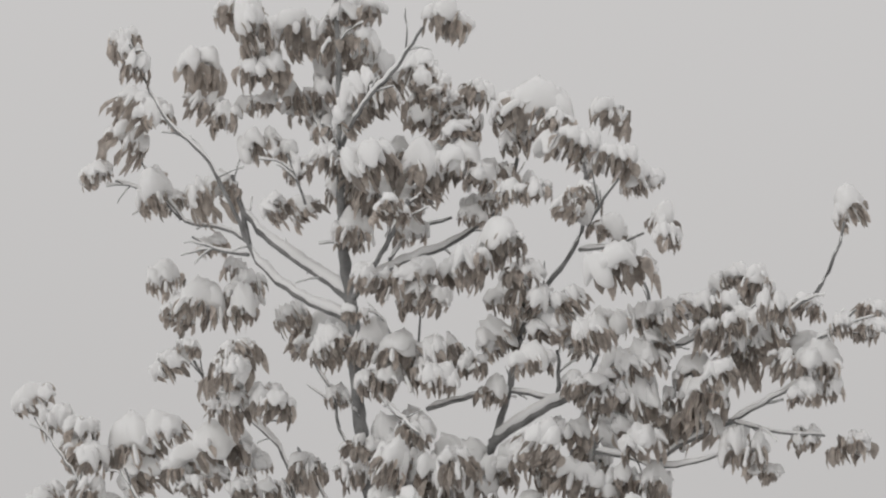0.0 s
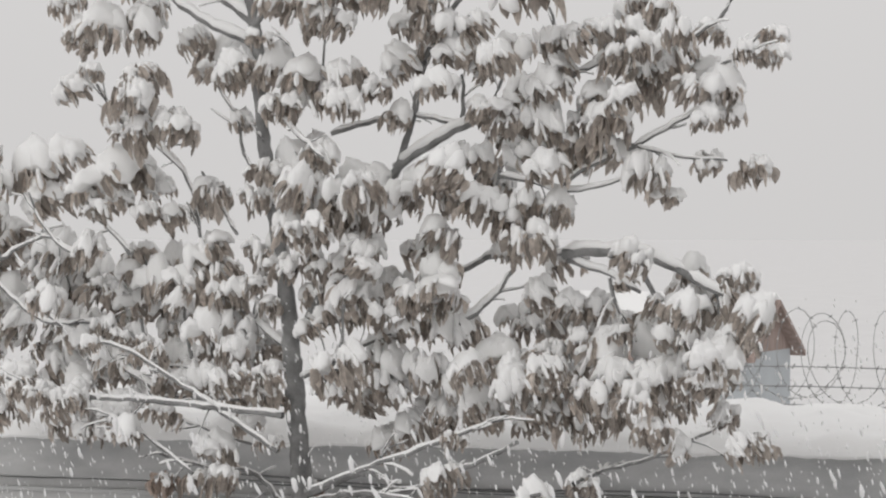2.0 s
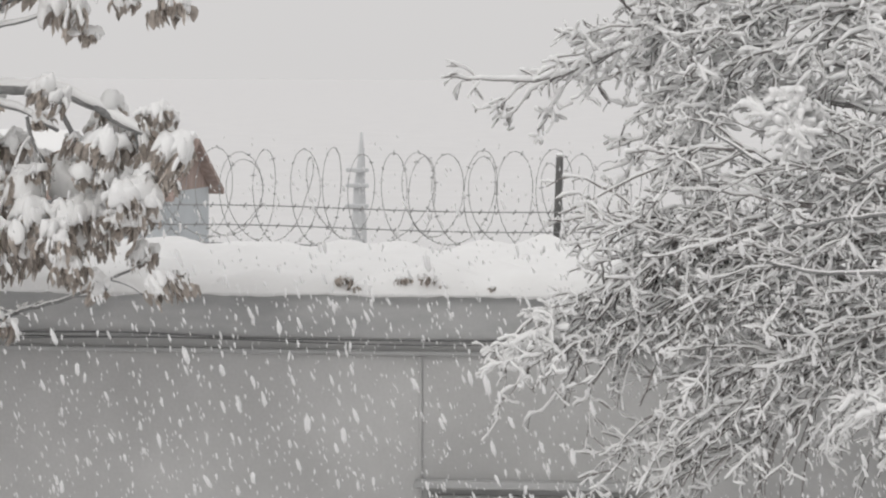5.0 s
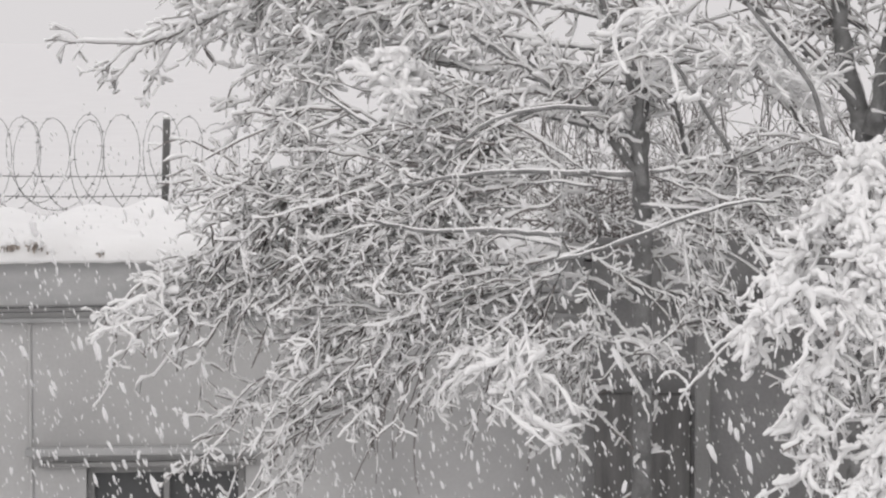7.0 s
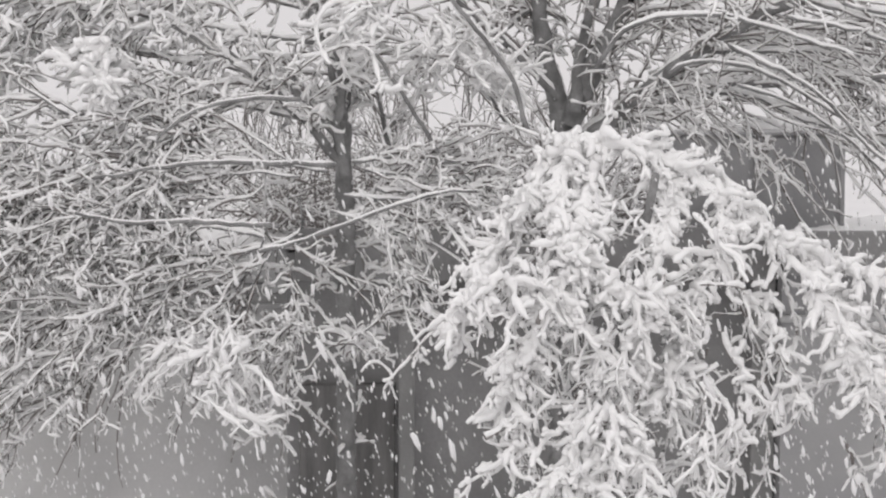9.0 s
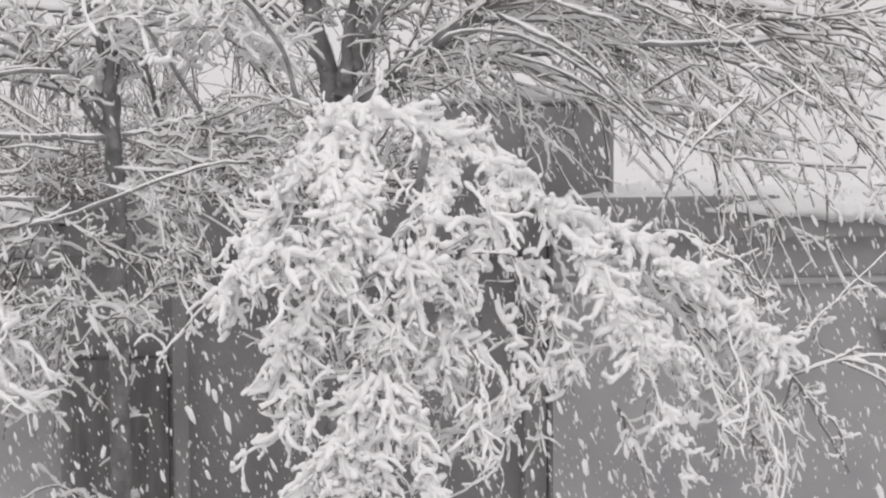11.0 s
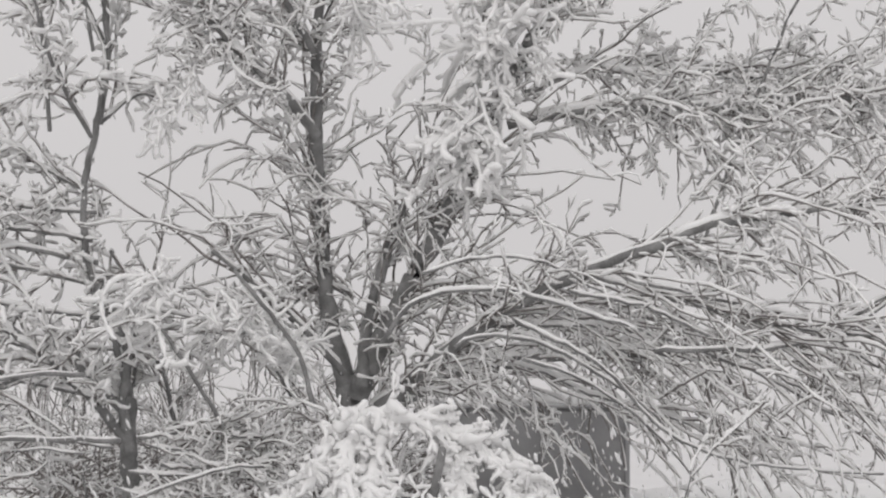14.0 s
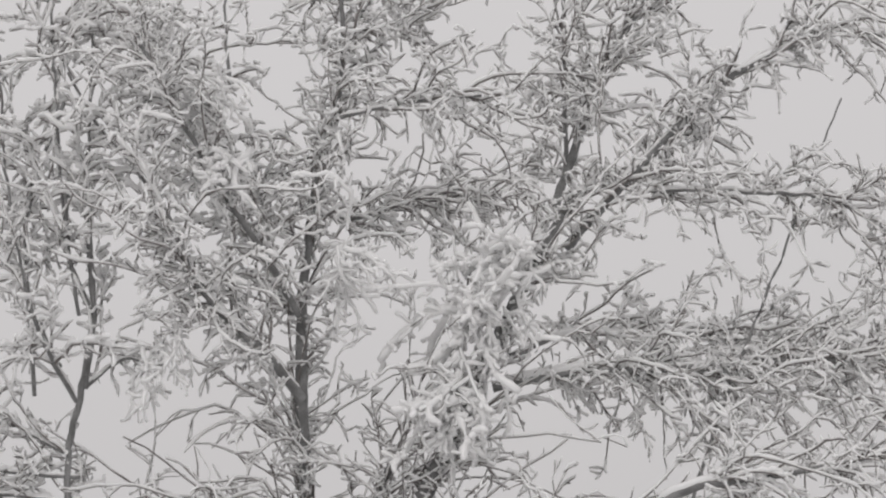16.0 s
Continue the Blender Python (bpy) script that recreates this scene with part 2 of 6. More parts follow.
def snow_slab(x0, x1, y0, y1, z, thick, name, label, seed, parent=None, over=0.06, step=0.05, dents=(), hang=0.0):
    """A rounded bed of snow that overhangs its support a little."""
    nx, ny = max(4, int((x1 - x0) / step)), max(4, int((y1 - y0) / step))
    gx, gy = np.linspace(x0 - over, x1 + over, nx), np.linspace(y0 - over, y1 + over, ny)
    X, Y = np.meshgrid(gx, gy, indexing="ij")
    r = np.random.default_rng(seed)
    H = np.ones_like(X) * thick
    for k in range(26):
        w = r.uniform(0.25, 1.4)
        H += thick * 0.03 * w * np.sin(X / w * 2.2 + r.uniform(0, 6)) * np.sin(Y / w * 2.6 + r.uniform(0, 6))
    edge = np.minimum.reduce([X - gx[0], gx[-1] - X, Y - gy[0], gy[-1] - Y])
    H *= np.clip(edge / 0.16, 0, 1) ** 0.45
    for k in range(30):
        a, w = r.uniform(0, 6.28), r.uniform(0.06, 0.2)
        H += 0.006 * np.sin((X * math.cos(a) + Y * math.sin(a)) / w + r.uniform(0, 6)) * np.clip(edge / 0.1, 0, 1)
    H += r.normal(0, thick * 0.015, X.shape)
    for dx, dy, dr, dd in dents:
        H -= dd * np.exp(-((X - dx) ** 2 + (Y - dy) ** 2) / dr ** 2)
    front = r.normal(0, 1, nx)
    front = np.convolve(front, np.ones(7) / 7, "same") * 0.045
    Y[:, 0] += front
    top = np.stack([X, Y, z + np.maximum(H, 0.004)], -1).reshape(-1, 3)
    sag = np.convolve(r.normal(0, 1, nx), np.ones(9) / 9, "same") * 0.03
    low = np.stack([X, Y, np.full_like(X, z)], -1)
    low[:, 0, 2] -= np.abs(sag) + 0.01 + hang * np.clip((gx - x0) / 1.6, 0, 1) * (1 + 2.2 * np.convolve(r.normal(0, 1, nx), np.ones(8) / 8, "same") * 0.3)
    V = np.vstack([top, low.reshape(-1, 3)])
    i, j = np.meshgrid(np.arange(nx - 1), np.arange(ny - 1), indexing="ij")
    a = (i * ny + j).ravel()
    o = nx * ny
    Q = [np.stack([a, a + ny, a + ny + 1, a + 1], -1), np.stack([a + o, a + o + 1, a + o + ny + 1, a + o + ny], -1)]
    e = np.arange(nx - 1) * ny
    Q.append(np.stack([e, e + o, e + o + ny, e + ny], -1))
    Q.append(np.stack([e + ny - 1, e + 2 * ny - 1, e + o + 2 * ny - 1, e + o + ny - 1], -1))
    e = np.arange(ny - 1)
    Q.append(np.stack([e, e + 1, e + o + 1, e + o], -1))
    e = e + (nx - 1) * ny
    Q.append(np.stack([e, e + o, e + o + 1, e + 1], -1))
    me = mesh_of(name, V, np.vstack(Q), SNOW)
    return child(name, me, parent, label) if parent else tagged(new(name, me), label, "snow", kind="stuff")


# ---- long grey building ----
PIVOT, SKEW = Vector((-3.99, 16.0, 0.0)), radians(8.0)


def turned(ob):
    """The long building stands askew: turn a thing of it about the pivot."""
    m = Matrix.Translation(PIVOT) @ Matrix.Rotation(SKEW, 4, "Z") @ Matrix.Translation(-PIVOT)
    ob.matrix_basis = m @ ob.matrix_basis
    return ob


grey_house = thing("low_building", (-6, 16, 0), "long low grey rendered building with flat snow-laden roof", "building")
for x0, x1, z0, z1 in ((-14, -9.53, 0, 2.72), (-9.53, -6.91, 2.33, 2.72), (-6.91, -3.40, 0, 2.72), (-3.40, -2.37, 0, 0.75), (-3.40, -2.37, 1.68, 2.72), (-2.37, -0.15, 0, 2.72)):
    part("wall", block(x0, x1, 16.0, 16.24, z0, z1, 0), RENDER, grey_house, "grey rendered wall")
part("wall", block(-14, -0.15, 18.5, 18.7, 0, 2.72, 0), RENDER, grey_house)
part("wall", block(-0.42, -0.15, 16.24, 18.5, 0, 2.72, 0), RENDER, grey_house)
part("wall", block(-14, -13.8, 16.24, 18.5, 0, 2.72, 0), RENDER, grey_house)
part("roof_slab", block(-14.1, -0.15, 15.92, 18.85, 2.735, 3.035, 0.012), FASCIA, grey_house, "weathered concrete roof edge")
part("ledge", block(-14, -0.2, 15.96, 15.998, 2.63, 2.66, 0.006), FASCIA, grey_house)
part("wall_strip", block(-3.76, -3.74, 15.975, 15.998, 0.0, 2.62, 0.006), RENDER, grey_house, "rendered wall strip")
# glazed porch: dark opening with posts, sill and boarded parapet
part("porch_wall", block(-9.53, -6.91, 16.75, 16.85, 0, 2.33, 0), DARKWALL, grey_house, "dark recessed porch wall")
part("porch_ceiling", block(-9.53, -6.91, 16.24, 16.75, 2.25, 2.33, 0), DARKWOOD, grey_house)
for x in (-9.52, -8.33, -7.55, -6.96):
    part("porch_post", block(x - 0.05, x + 0.05, 16.02, 16.14, 0, 2.32, 0.01), FASCIA, grey_house, "pale grey painted post")
for x0, x1 in ((-9.47, -8.38), (-8.27, -7.61), (-7.49, -7.02)):
    part("porch_pane", block(x0, x1, 16.10, 16.11, 1.755, 2.325, 0), GLASS, grey_house, "dark glass")
part("porch_sill", block(-9.52, -6.92, 15.97, 16.16, 1.67, 1.75, 0.01), FASCIA, grey_house, "pale painted sill")
for k in range(17):
    part("parapet_board", block(-9.52 + 0.153 * k, -9.375 + 0.153 * k, 16.05, 16.10, 0, 1.665, 0.006), RUST, grey_house)
for z, o in ((2.54, 0.20), (2.44, 0.14), (2.36, 0.09)):
    part("canopy_board", block(-9.61, -6.80, 16.0 - o, 15.998, z - 0.03, z + 0.03, 0.008), FASCIA, grey_house)
for x in (-8.59, -7.59):
    part("porch_door", block(x, x + 0.6, 16.68, 16.748, 0, 2.05, 0.01), DARKWOOD, grey_house, "dark wooden door")
snow_slab(-14.1, -0.15, 15.92, 18.8, 3.039, 0.13, "snow", "thick snow bed on the flat roof", 3, grey_house,
          dents=((-4.98, 16.12, 0.07, 0.16), (-4.45, 16.14, 0.06, 0.14), (-4.22, 16.12, 0.08, 0.17), (-3.6, 16.5, 0.07, 0.08), (-9.2, 16.3, 0.1, 0.1)))

# window of the grey building
window = thing("window", (-2.88, 16.1, 0.75), "dark window with grey painted frame and hood", "window", kind="structure")
part("hood", block(-3.78, -2.28, 15.9, 15.998, 1.77, 1.82, 0.008), FASCIA, window, "weathered hood board")
part("hood", block(-3.70, -2.30, 15.95, 15.998, 1.69, 1.72, 0.005), FRAME, window)
part("pane", block(-3.39, -2.38, 16.12, 16.13, 0.76, 1.67, 0), GLASS, window, "dark glass")
for a, b, c, d in ((-3.40, -3.35, 0.75, 1.68), (-2.42, -2.37, 0.75, 1.68), (-3.35, -2.42, 1.63, 1.68), (-3.35, -2.42, 0.75, 0.80), (-2.905, -2.865, 0.80, 1.63)):
    part("frame", block(a, b, 16.07, 16.118, c, d, 0.005), FRAME, window)

for ob in (grey_house, window):
    turned(ob)


# cables along the fascia
def cable(points, r, label):
    P = spline(points, 0.1)
    V, Q = tubes(P[None], np.full((1, len(P)), r), 6)
    return turned(tagged(new("cable", mesh_of("cable", V, Q, CABLE)), label, "cable"))


cable(((-9.0, 15.905, 2.80), (-7.5, 15.90, 2.745), (-5.8, 15.90, 2.765), (-4.6, 15.90, 2.735), (-2.5, 15.90, 2.75), (-0.3, 15.905, 2.80)), 0.007, "black cable slung along the roof edge")
cable(((-9.0, 15.905, 2.76), (-7.0, 15.90, 2.715), (-5.4, 15.90, 2.735), (-3.9, 15.90, 2.705), (-2.0, 15.90, 2.73), (-0.3, 15.905, 2.75)), 0.005, "thin black cable sagging under the roof edge")

# ---- dark recessed building between the two ----
dark_house = thing("shed", (1.4, 17, 0), "dark weathered lean-to with a deep eave", "shed")
part("wall", block(-0.2, 2.955, 16.4, 16.6, 0, 3.0, 0), DARKWALL, dark_house, "dark stained wall")
part("wall", block(2.7, 2.9, 16.6, 19.0, 0, 3.0, 0), DARKWALL, dark_house)
part("eave", block(-0.14, 2.92, 16.15, 19.0, 3.0, 3.1, 0.01), DARKWOOD, dark_house, "dark eave boards")
part("fascia_board", block(-0.14, 2.92, 16.11, 16.148, 2.84, 3.18, 0.008), DARKWALL, dark_house)
part("door", block(-0.12, 0.50, 16.3, 16.398, 0, 2.15, 0.01), DARKWOOD, dark_house, "dark plank door")
part("post", block(0.52, 0.62, 16.16, 16.26, 0, 2.998, 0.01), FRAME, dark_house)
part("post", block(2.80, 2.952, 16.16, 16.396, 0, 2.995, 0.01), FRAME, dark_house)
snow_slab(-0.1, 2.9, 16.2, 18.9, 3.104, 0.02, "snow", "thin snow on the lean-to roof", 5, dark_house, over=0.0)

# ---- grey sided building ----
sided = thing("sided_building", (6, 16, 0), "grey rendered building with dark eave under snow", "building")
for x0, x1, z0, z1 in ((2.96, 5.22, 0, 2.92), (5.22, 6.6, 0, 0.9), (5.22, 6.6, 2.13, 2.92), (6.6, 12, 0, 2.92)):
    part("wall", block(x0, x1, 16.0, 16.24, z0, z1, 0), SIDING, sided, "grey rendered wall")
part("wall", block(2.96, 3.2, 16.24, 17.4, 0, 2.92, 0), SIDING, sided)
part("wall", block(11.8, 12, 16.24, 17.4, 0, 2.92, 0), SIDING, sided)
part("wall", block(2.96, 12, 17.4, 17.6, 0, 2.92, 0), SIDING, sided)
part("ledge", block(2.94, 12.0, 15.94, 15.998, 2.585, 2.63, 0.008), FASCIA, sided)
part("eave", block(2.93, 12.1, 15.84, 17.7, 2.925, 3.0, 0.01), DARKWOOD, sided, "dark eave")
part("fascia_board", block(2.93, 4.4, 15.80, 15.838, 2.90, 3.18, 0.008), DARKWALL, sided, "dark fascia board")
part("fascia_board", block(4.403, 12.1, 15.80, 15.838, 2.90, 3.09, 0.008), DARKWALL, sided, "dark fascia board")
part("roof", block(2.95, 12.1, 15.842, 17.6, 3.002, 3.10, 0), DARKWOOD, sided)
snow_slab(2.96, 4.05, 16.0, 17.6, 3.104, 0.06, "snow", "thin snow behind the tank", 8, sided, over=0.0)
snow_slab(4.0, 12.1, 15.84, 17.6, 3.104, 0.055, "snow", "uneven snow hanging over the roof edge", 9, sided, over=0.1, hang=0.13, step=0.03, dents=tuple((5.5 + 0.37 * k, 15.86 + 0.09 * (k * 7 % 5), 0.07, 0.05) for k in range(16)))
win = thing("window", (5.9, 16.1, 0.9), "dark window with layered grey hood", "window", kind="structure")
part("hood", block(5.10, 6.7, 15.88, 15.998, 2.28, 2.33, 0.008), FASCIA, win)
part("hood", block(5.16, 6.66, 15.93, 15.998, 2.14, 2.19, 0.008), FRAME, win)
part("pane", block(5.24, 6.58, 16.12, 16.13, 0.92, 2.11, 0), GLASS, win, "dark glass")
for a, b, c, d in ((5.22, 5.28, 0.9, 2.13), (6.54, 6.6, 0.9, 2.13), (5.28, 6.54, 2.08, 2.13), (5.28, 6.54, 0.9, 0.96), (5.88, 5.93, 0.96, 2.08), (5.28, 5.88, 1.42, 1.46)):
    part("frame", block(a, b, 16.07, 16.118, c, d, 0.005), FRAME, win)
# tank on the roof
tank = thing("roof_tank", (2.84, 16.4, 3.12), "dark grey boxed water tank standing on the roof edge", "tank")
part("body", block(2.25, 3.42, 16.3, 17.3, 3.12, 3.76, 0.02), TANK, tank)
for x in (2.26, 2.82, 3.38):
    part("rib", block(x, x + 0.03, 16.275, 16.298, 3.16, 3.74, 0.004), TANK, tank)
part("lid", block(2.23, 3.45, 16.27, 17.33, 3.762, 3.785, 0.008), TANK, tank)
snow_slab(2.26, 3.42, 16.5, 17.3, 3.789, 0.05, "snow", "thin snow on the lid", 12, tank, over=0.0)


# ---- perimeter wall, posts and coiled wire ----
perimeter = thing("wall_perimeter", (0, 20, 0), "plain grey perimeter wall behind the roofs", "wall", kind="structure")
part("wall", block(-16, 4, 19.92, 20.12, -0.05, 2.95, 0.01), RENDER, perimeter)
part("wall", block(4.003, 20, 19.92, 20.12, -0.05, 2.66, 0.01), RENDER, perimeter)
snow_slab(4.003, 20, 19.9, 20.14, 2.664, 0.08, "snow", "snow on the lower wall", 16, perimeter, over=0.0, step=0.06)
snow_slab(-16, 4, 19.9, 20.14, 2.954, 0.10, "snow", "snow on the wall's top", 15, perimeter, over=0.02, step=0.06)


def fence_post(x, y, z0, z1, w, label, lean=0.0):
    ob = thing("fence_post", (x, y, z0), label, "post", "posts of the wire fence")
    bm = block(x - w / 2, x + w / 2, y - w / 2, y + w / 2, z0, z1, 0.006)
    bmesh.ops.rotate(bm, cent=(x, y, z0), matrix=Matrix.Rotation(lean, 3, "Y"), verts=bm.verts)
    part("post", bm, IRON, ob)
    cap = block(x - w * 0.6, x + w * 0.6, y - w * 0.6, y + w * 0.6, z1, z1 + 0.03, 0.012)
    bmesh.ops.rotate(cap, cent=(x, y, z0), matrix=Matrix.Rotation(lean, 3, "Y"), verts=cap.verts)
    part("snow", cap, SNOW, ob)
    return ob


fence_post(-3.55, 19.86, 2.9, 3.80, 0.052, "grey-green steel fence post with snow on top", 0.03)
fence_post(-8.4, 19.86, 2.9, 3.75, 0.06, "grey steel fence post behind the roof")
fence_post(3.88, 19.86, 2.9, 3.75, 0.06, "grey steel fence post at the end of the wire")
fence_post(0.6, 19.86, 2.9, 3.75, 0.06, "grey steel fence post behind the trees")
fence_post(5.63, 17.0, 3.105, 3.77, 0.05, "slim grey steel post standing on the snowy roof")


def mast(x, y, h, label):
    ob = thing("mast", (x, y, 0), label, "mast")
    P = np.array([[x, y, -0.05], [x, y, 2.9], [x, y, 3.3], [x + 0.02, y, h - 0.25], [x + 0.02, y, h]])
    V, Q = tubes(P[None], np.array([[0.10, 0.075, 0.06, 0.035, 0.012]]), 8)
    child("pole", mesh_of("pole", V, Q, MAST), ob)
    for z in (3.15, 3.35, 3.5):
        part("bracket", block(x - 0.11, x + 0.11, y - 0.1, y - 0.06, z - 0.02, z + 0.02, 0.006), MAST, ob)
    return ob


mast(-6.24, 24.0, 3.86, "distant tapering grey mast in the snowfall")


def razor_coil(x0, x1, y, z, r, pitch, seed, label):
    rr = np.random.default_rng(seed)
    turns = int((x1 - x0) / pitch)
    n = turns * 22
    a = np.linspace(0, turns * 2 * np.pi, n)
    k = a / (2 * np.pi)
    jit = np.interp(k, np.arange(turns + 2), rr.normal(0, 0.09, turns + 2))
    rad = r * np.interp(k, np.arange(turns + 2), rr.uniform(0.80, 1.06, turns + 2))
    X = x0 + k * pitch + jit + np.interp(k, np.arange(turns + 2), rr.uniform(0.04, 0.22, turns + 2)) * np.cos(a)
    P = np.stack([X, y + rad * 0.8 * np.cos(a), z + rad * np.sin(a) + 0.02 * np.sin(k * 1.7)], -1)
    ob = thing("razor_wire", (x0, y, z - r), label, "wire", "coils of razor wire")
    V, Q = tubes(P[None], np.full((1, n), 0.0032), 5)
    child("coil", mesh_of("coil", V, Q, WIRE), ob)
    idx = np.arange(3, n - 3, 3)
    T = P[idx + 1] - P[idx - 1]
    T /= np.linalg.norm(T, axis=1, keepdims=True)
    side = np.cross(T, rr.normal(0, 1, T.shape))
    side /= np.linalg.norm(side, axis=1, keepdims=True)
    B = np.stack([P[idx] - side * 0.022, P[idx], P[idx] + side * 0.022], 1)
    V, Q = tubes(B, np.broadcast_to(np.array([0.002, 0.006, 0.002]), (len(idx), 3)), 4)
    child("barb_row", mesh_of("barbs", V, Q, WIRE), ob, "small blades", "stuff")
    low = np.where((np.sin(a) < -0.75))[0]
    C = np.stack([P[low] + (0, -0.0, 0.004), P[low] + (0.02, 0, 0.012)], 1)
    V, Q = tubes(C, np.full((len(low), 2), 0.009), 5)
    child("snow", mesh_of("snow", V, Q, SNOW), ob, "snow caught on the coil", "stuff")
    return ob


razor_coil(-7.6, 3.0, 20.0, 3.44, 0.40, 0.26, 1, "tangled coil of galvanised razor wire on the wall")
razor_coil(-7.5, 3.0, 20.0, 3.42, 0.37, 0.62, 2, "looser second coil of razor wire on the wall")
for z in (3.36, 3.20, 3.05):
    n = 120
    X = np.linspace(-8.6, 3.9, n)
    P = np.stack([X, np.full(n, 19.83), z + 0.012 * np.sin(X * 1.8)], -1)
    V, Q = tubes(P[None], np.full((1, n), 0.005), 5)
    ob = tagged(new("barbed_wire", mesh_of("barbed_wire", V, Q, WIRE)), "straight strand of barbed wire between the posts", "wire", "strands of barbed wire")
    bx = np.arange(-8.5, 3.8, 0.14)
    c = np.stack([bx, np.full(len(bx), 19.83), z + 0.012 * np.sin(bx * 1.8)], -1)
    B = np.stack([c + (-0.012, 0, -0.02), c, c + (0.012, 0, 0.02)], 1)
    V, Q = tubes(B, np.full((len(bx), 3), 0.005), 4)
    child("barb_row", mesh_of("barbs", V, Q, WIRE), ob, "wire barbs", "stuff")


# ---- small houses behind ----
def small_house(corner, turn, long, deep, eave, rise, label, wall=PALE, boards=RUST):
    """A gabled hut: the long wall runs from the corner along -x, the gable end along +y, all turned about the corner."""
    ob = thing("house", (corner[0], corner[1], 0), label, "house")
    m = Matrix.Translation((corner[0], corner[1], 0)) @ Matrix.Rotation(radians(turn), 4, "Z")

    def solid(points, faces, name, mat, label=""):
        bm = bmesh.new()
        v = [bm.verts.new(m @ Vector(p)) for p in points]
        for f in faces:
            bm.faces.new([v[i] for i in f])
        bmesh.ops.recalc_face_normals(bm, faces=bm.faces)
        return part(name, bm, mat, ob, label)

    bm = block(-long, 0, 0, deep, -0.05, eave, 0.004)
    bm.transform(m)
    part("wall", bm, wall, ob, "pale blue-grey rendered wall")
    h, top = deep / 2, eave + rise
    solid(((0, 0, eave), (0, deep, eave), (0, h, top), (-long, 0, eave), (-long, deep, eave), (-long, h, top)),
          ((0, 1, 2), (5, 4, 3), (0, 3, 4, 1), (1, 4, 5, 2), (2, 5, 3, 0)), "gable", boards, "boarded gable")
    k = rise / h
    for sgn in (-1, 1):
        for name, mat, lift, th, o in (("roof", boards, 0.004, 0.07, 0.16), ("snow", SNOW, 0.076, 0.09, 0.10)):
            y0, y1 = h, h + sgn * (h + o)
            z0, z1 = top + lift, top + lift - k * (h + o)
            q = [(x, y, z) for x in (o, -long - o) for y, z in ((y0, z0), (y1, z1), (y1, z1 + th), (y0, z0 + th))]
            solid(q, ((0, 1, 2, 3), (7, 6, 5, 4), (0, 4, 5, 1), (1, 5, 6, 2), (2, 6, 7, 3), (3, 7, 4, 0)), name, mat,
                  "roof boards" if name == "roof" else "snow on the roof slope")
    return ob


small_house((-10.29, 30.00, 2.91), 0, 2.6, 1.75, 2.93, 0.58, "small pale hut with red-brown gable behind the wall")
small_house((16.15, 45, 0), -90, 0.8, 0.55, 0.88, 0.44, "far tiny shelter with a dark steep gable", DARKWALL, DARKWOOD)

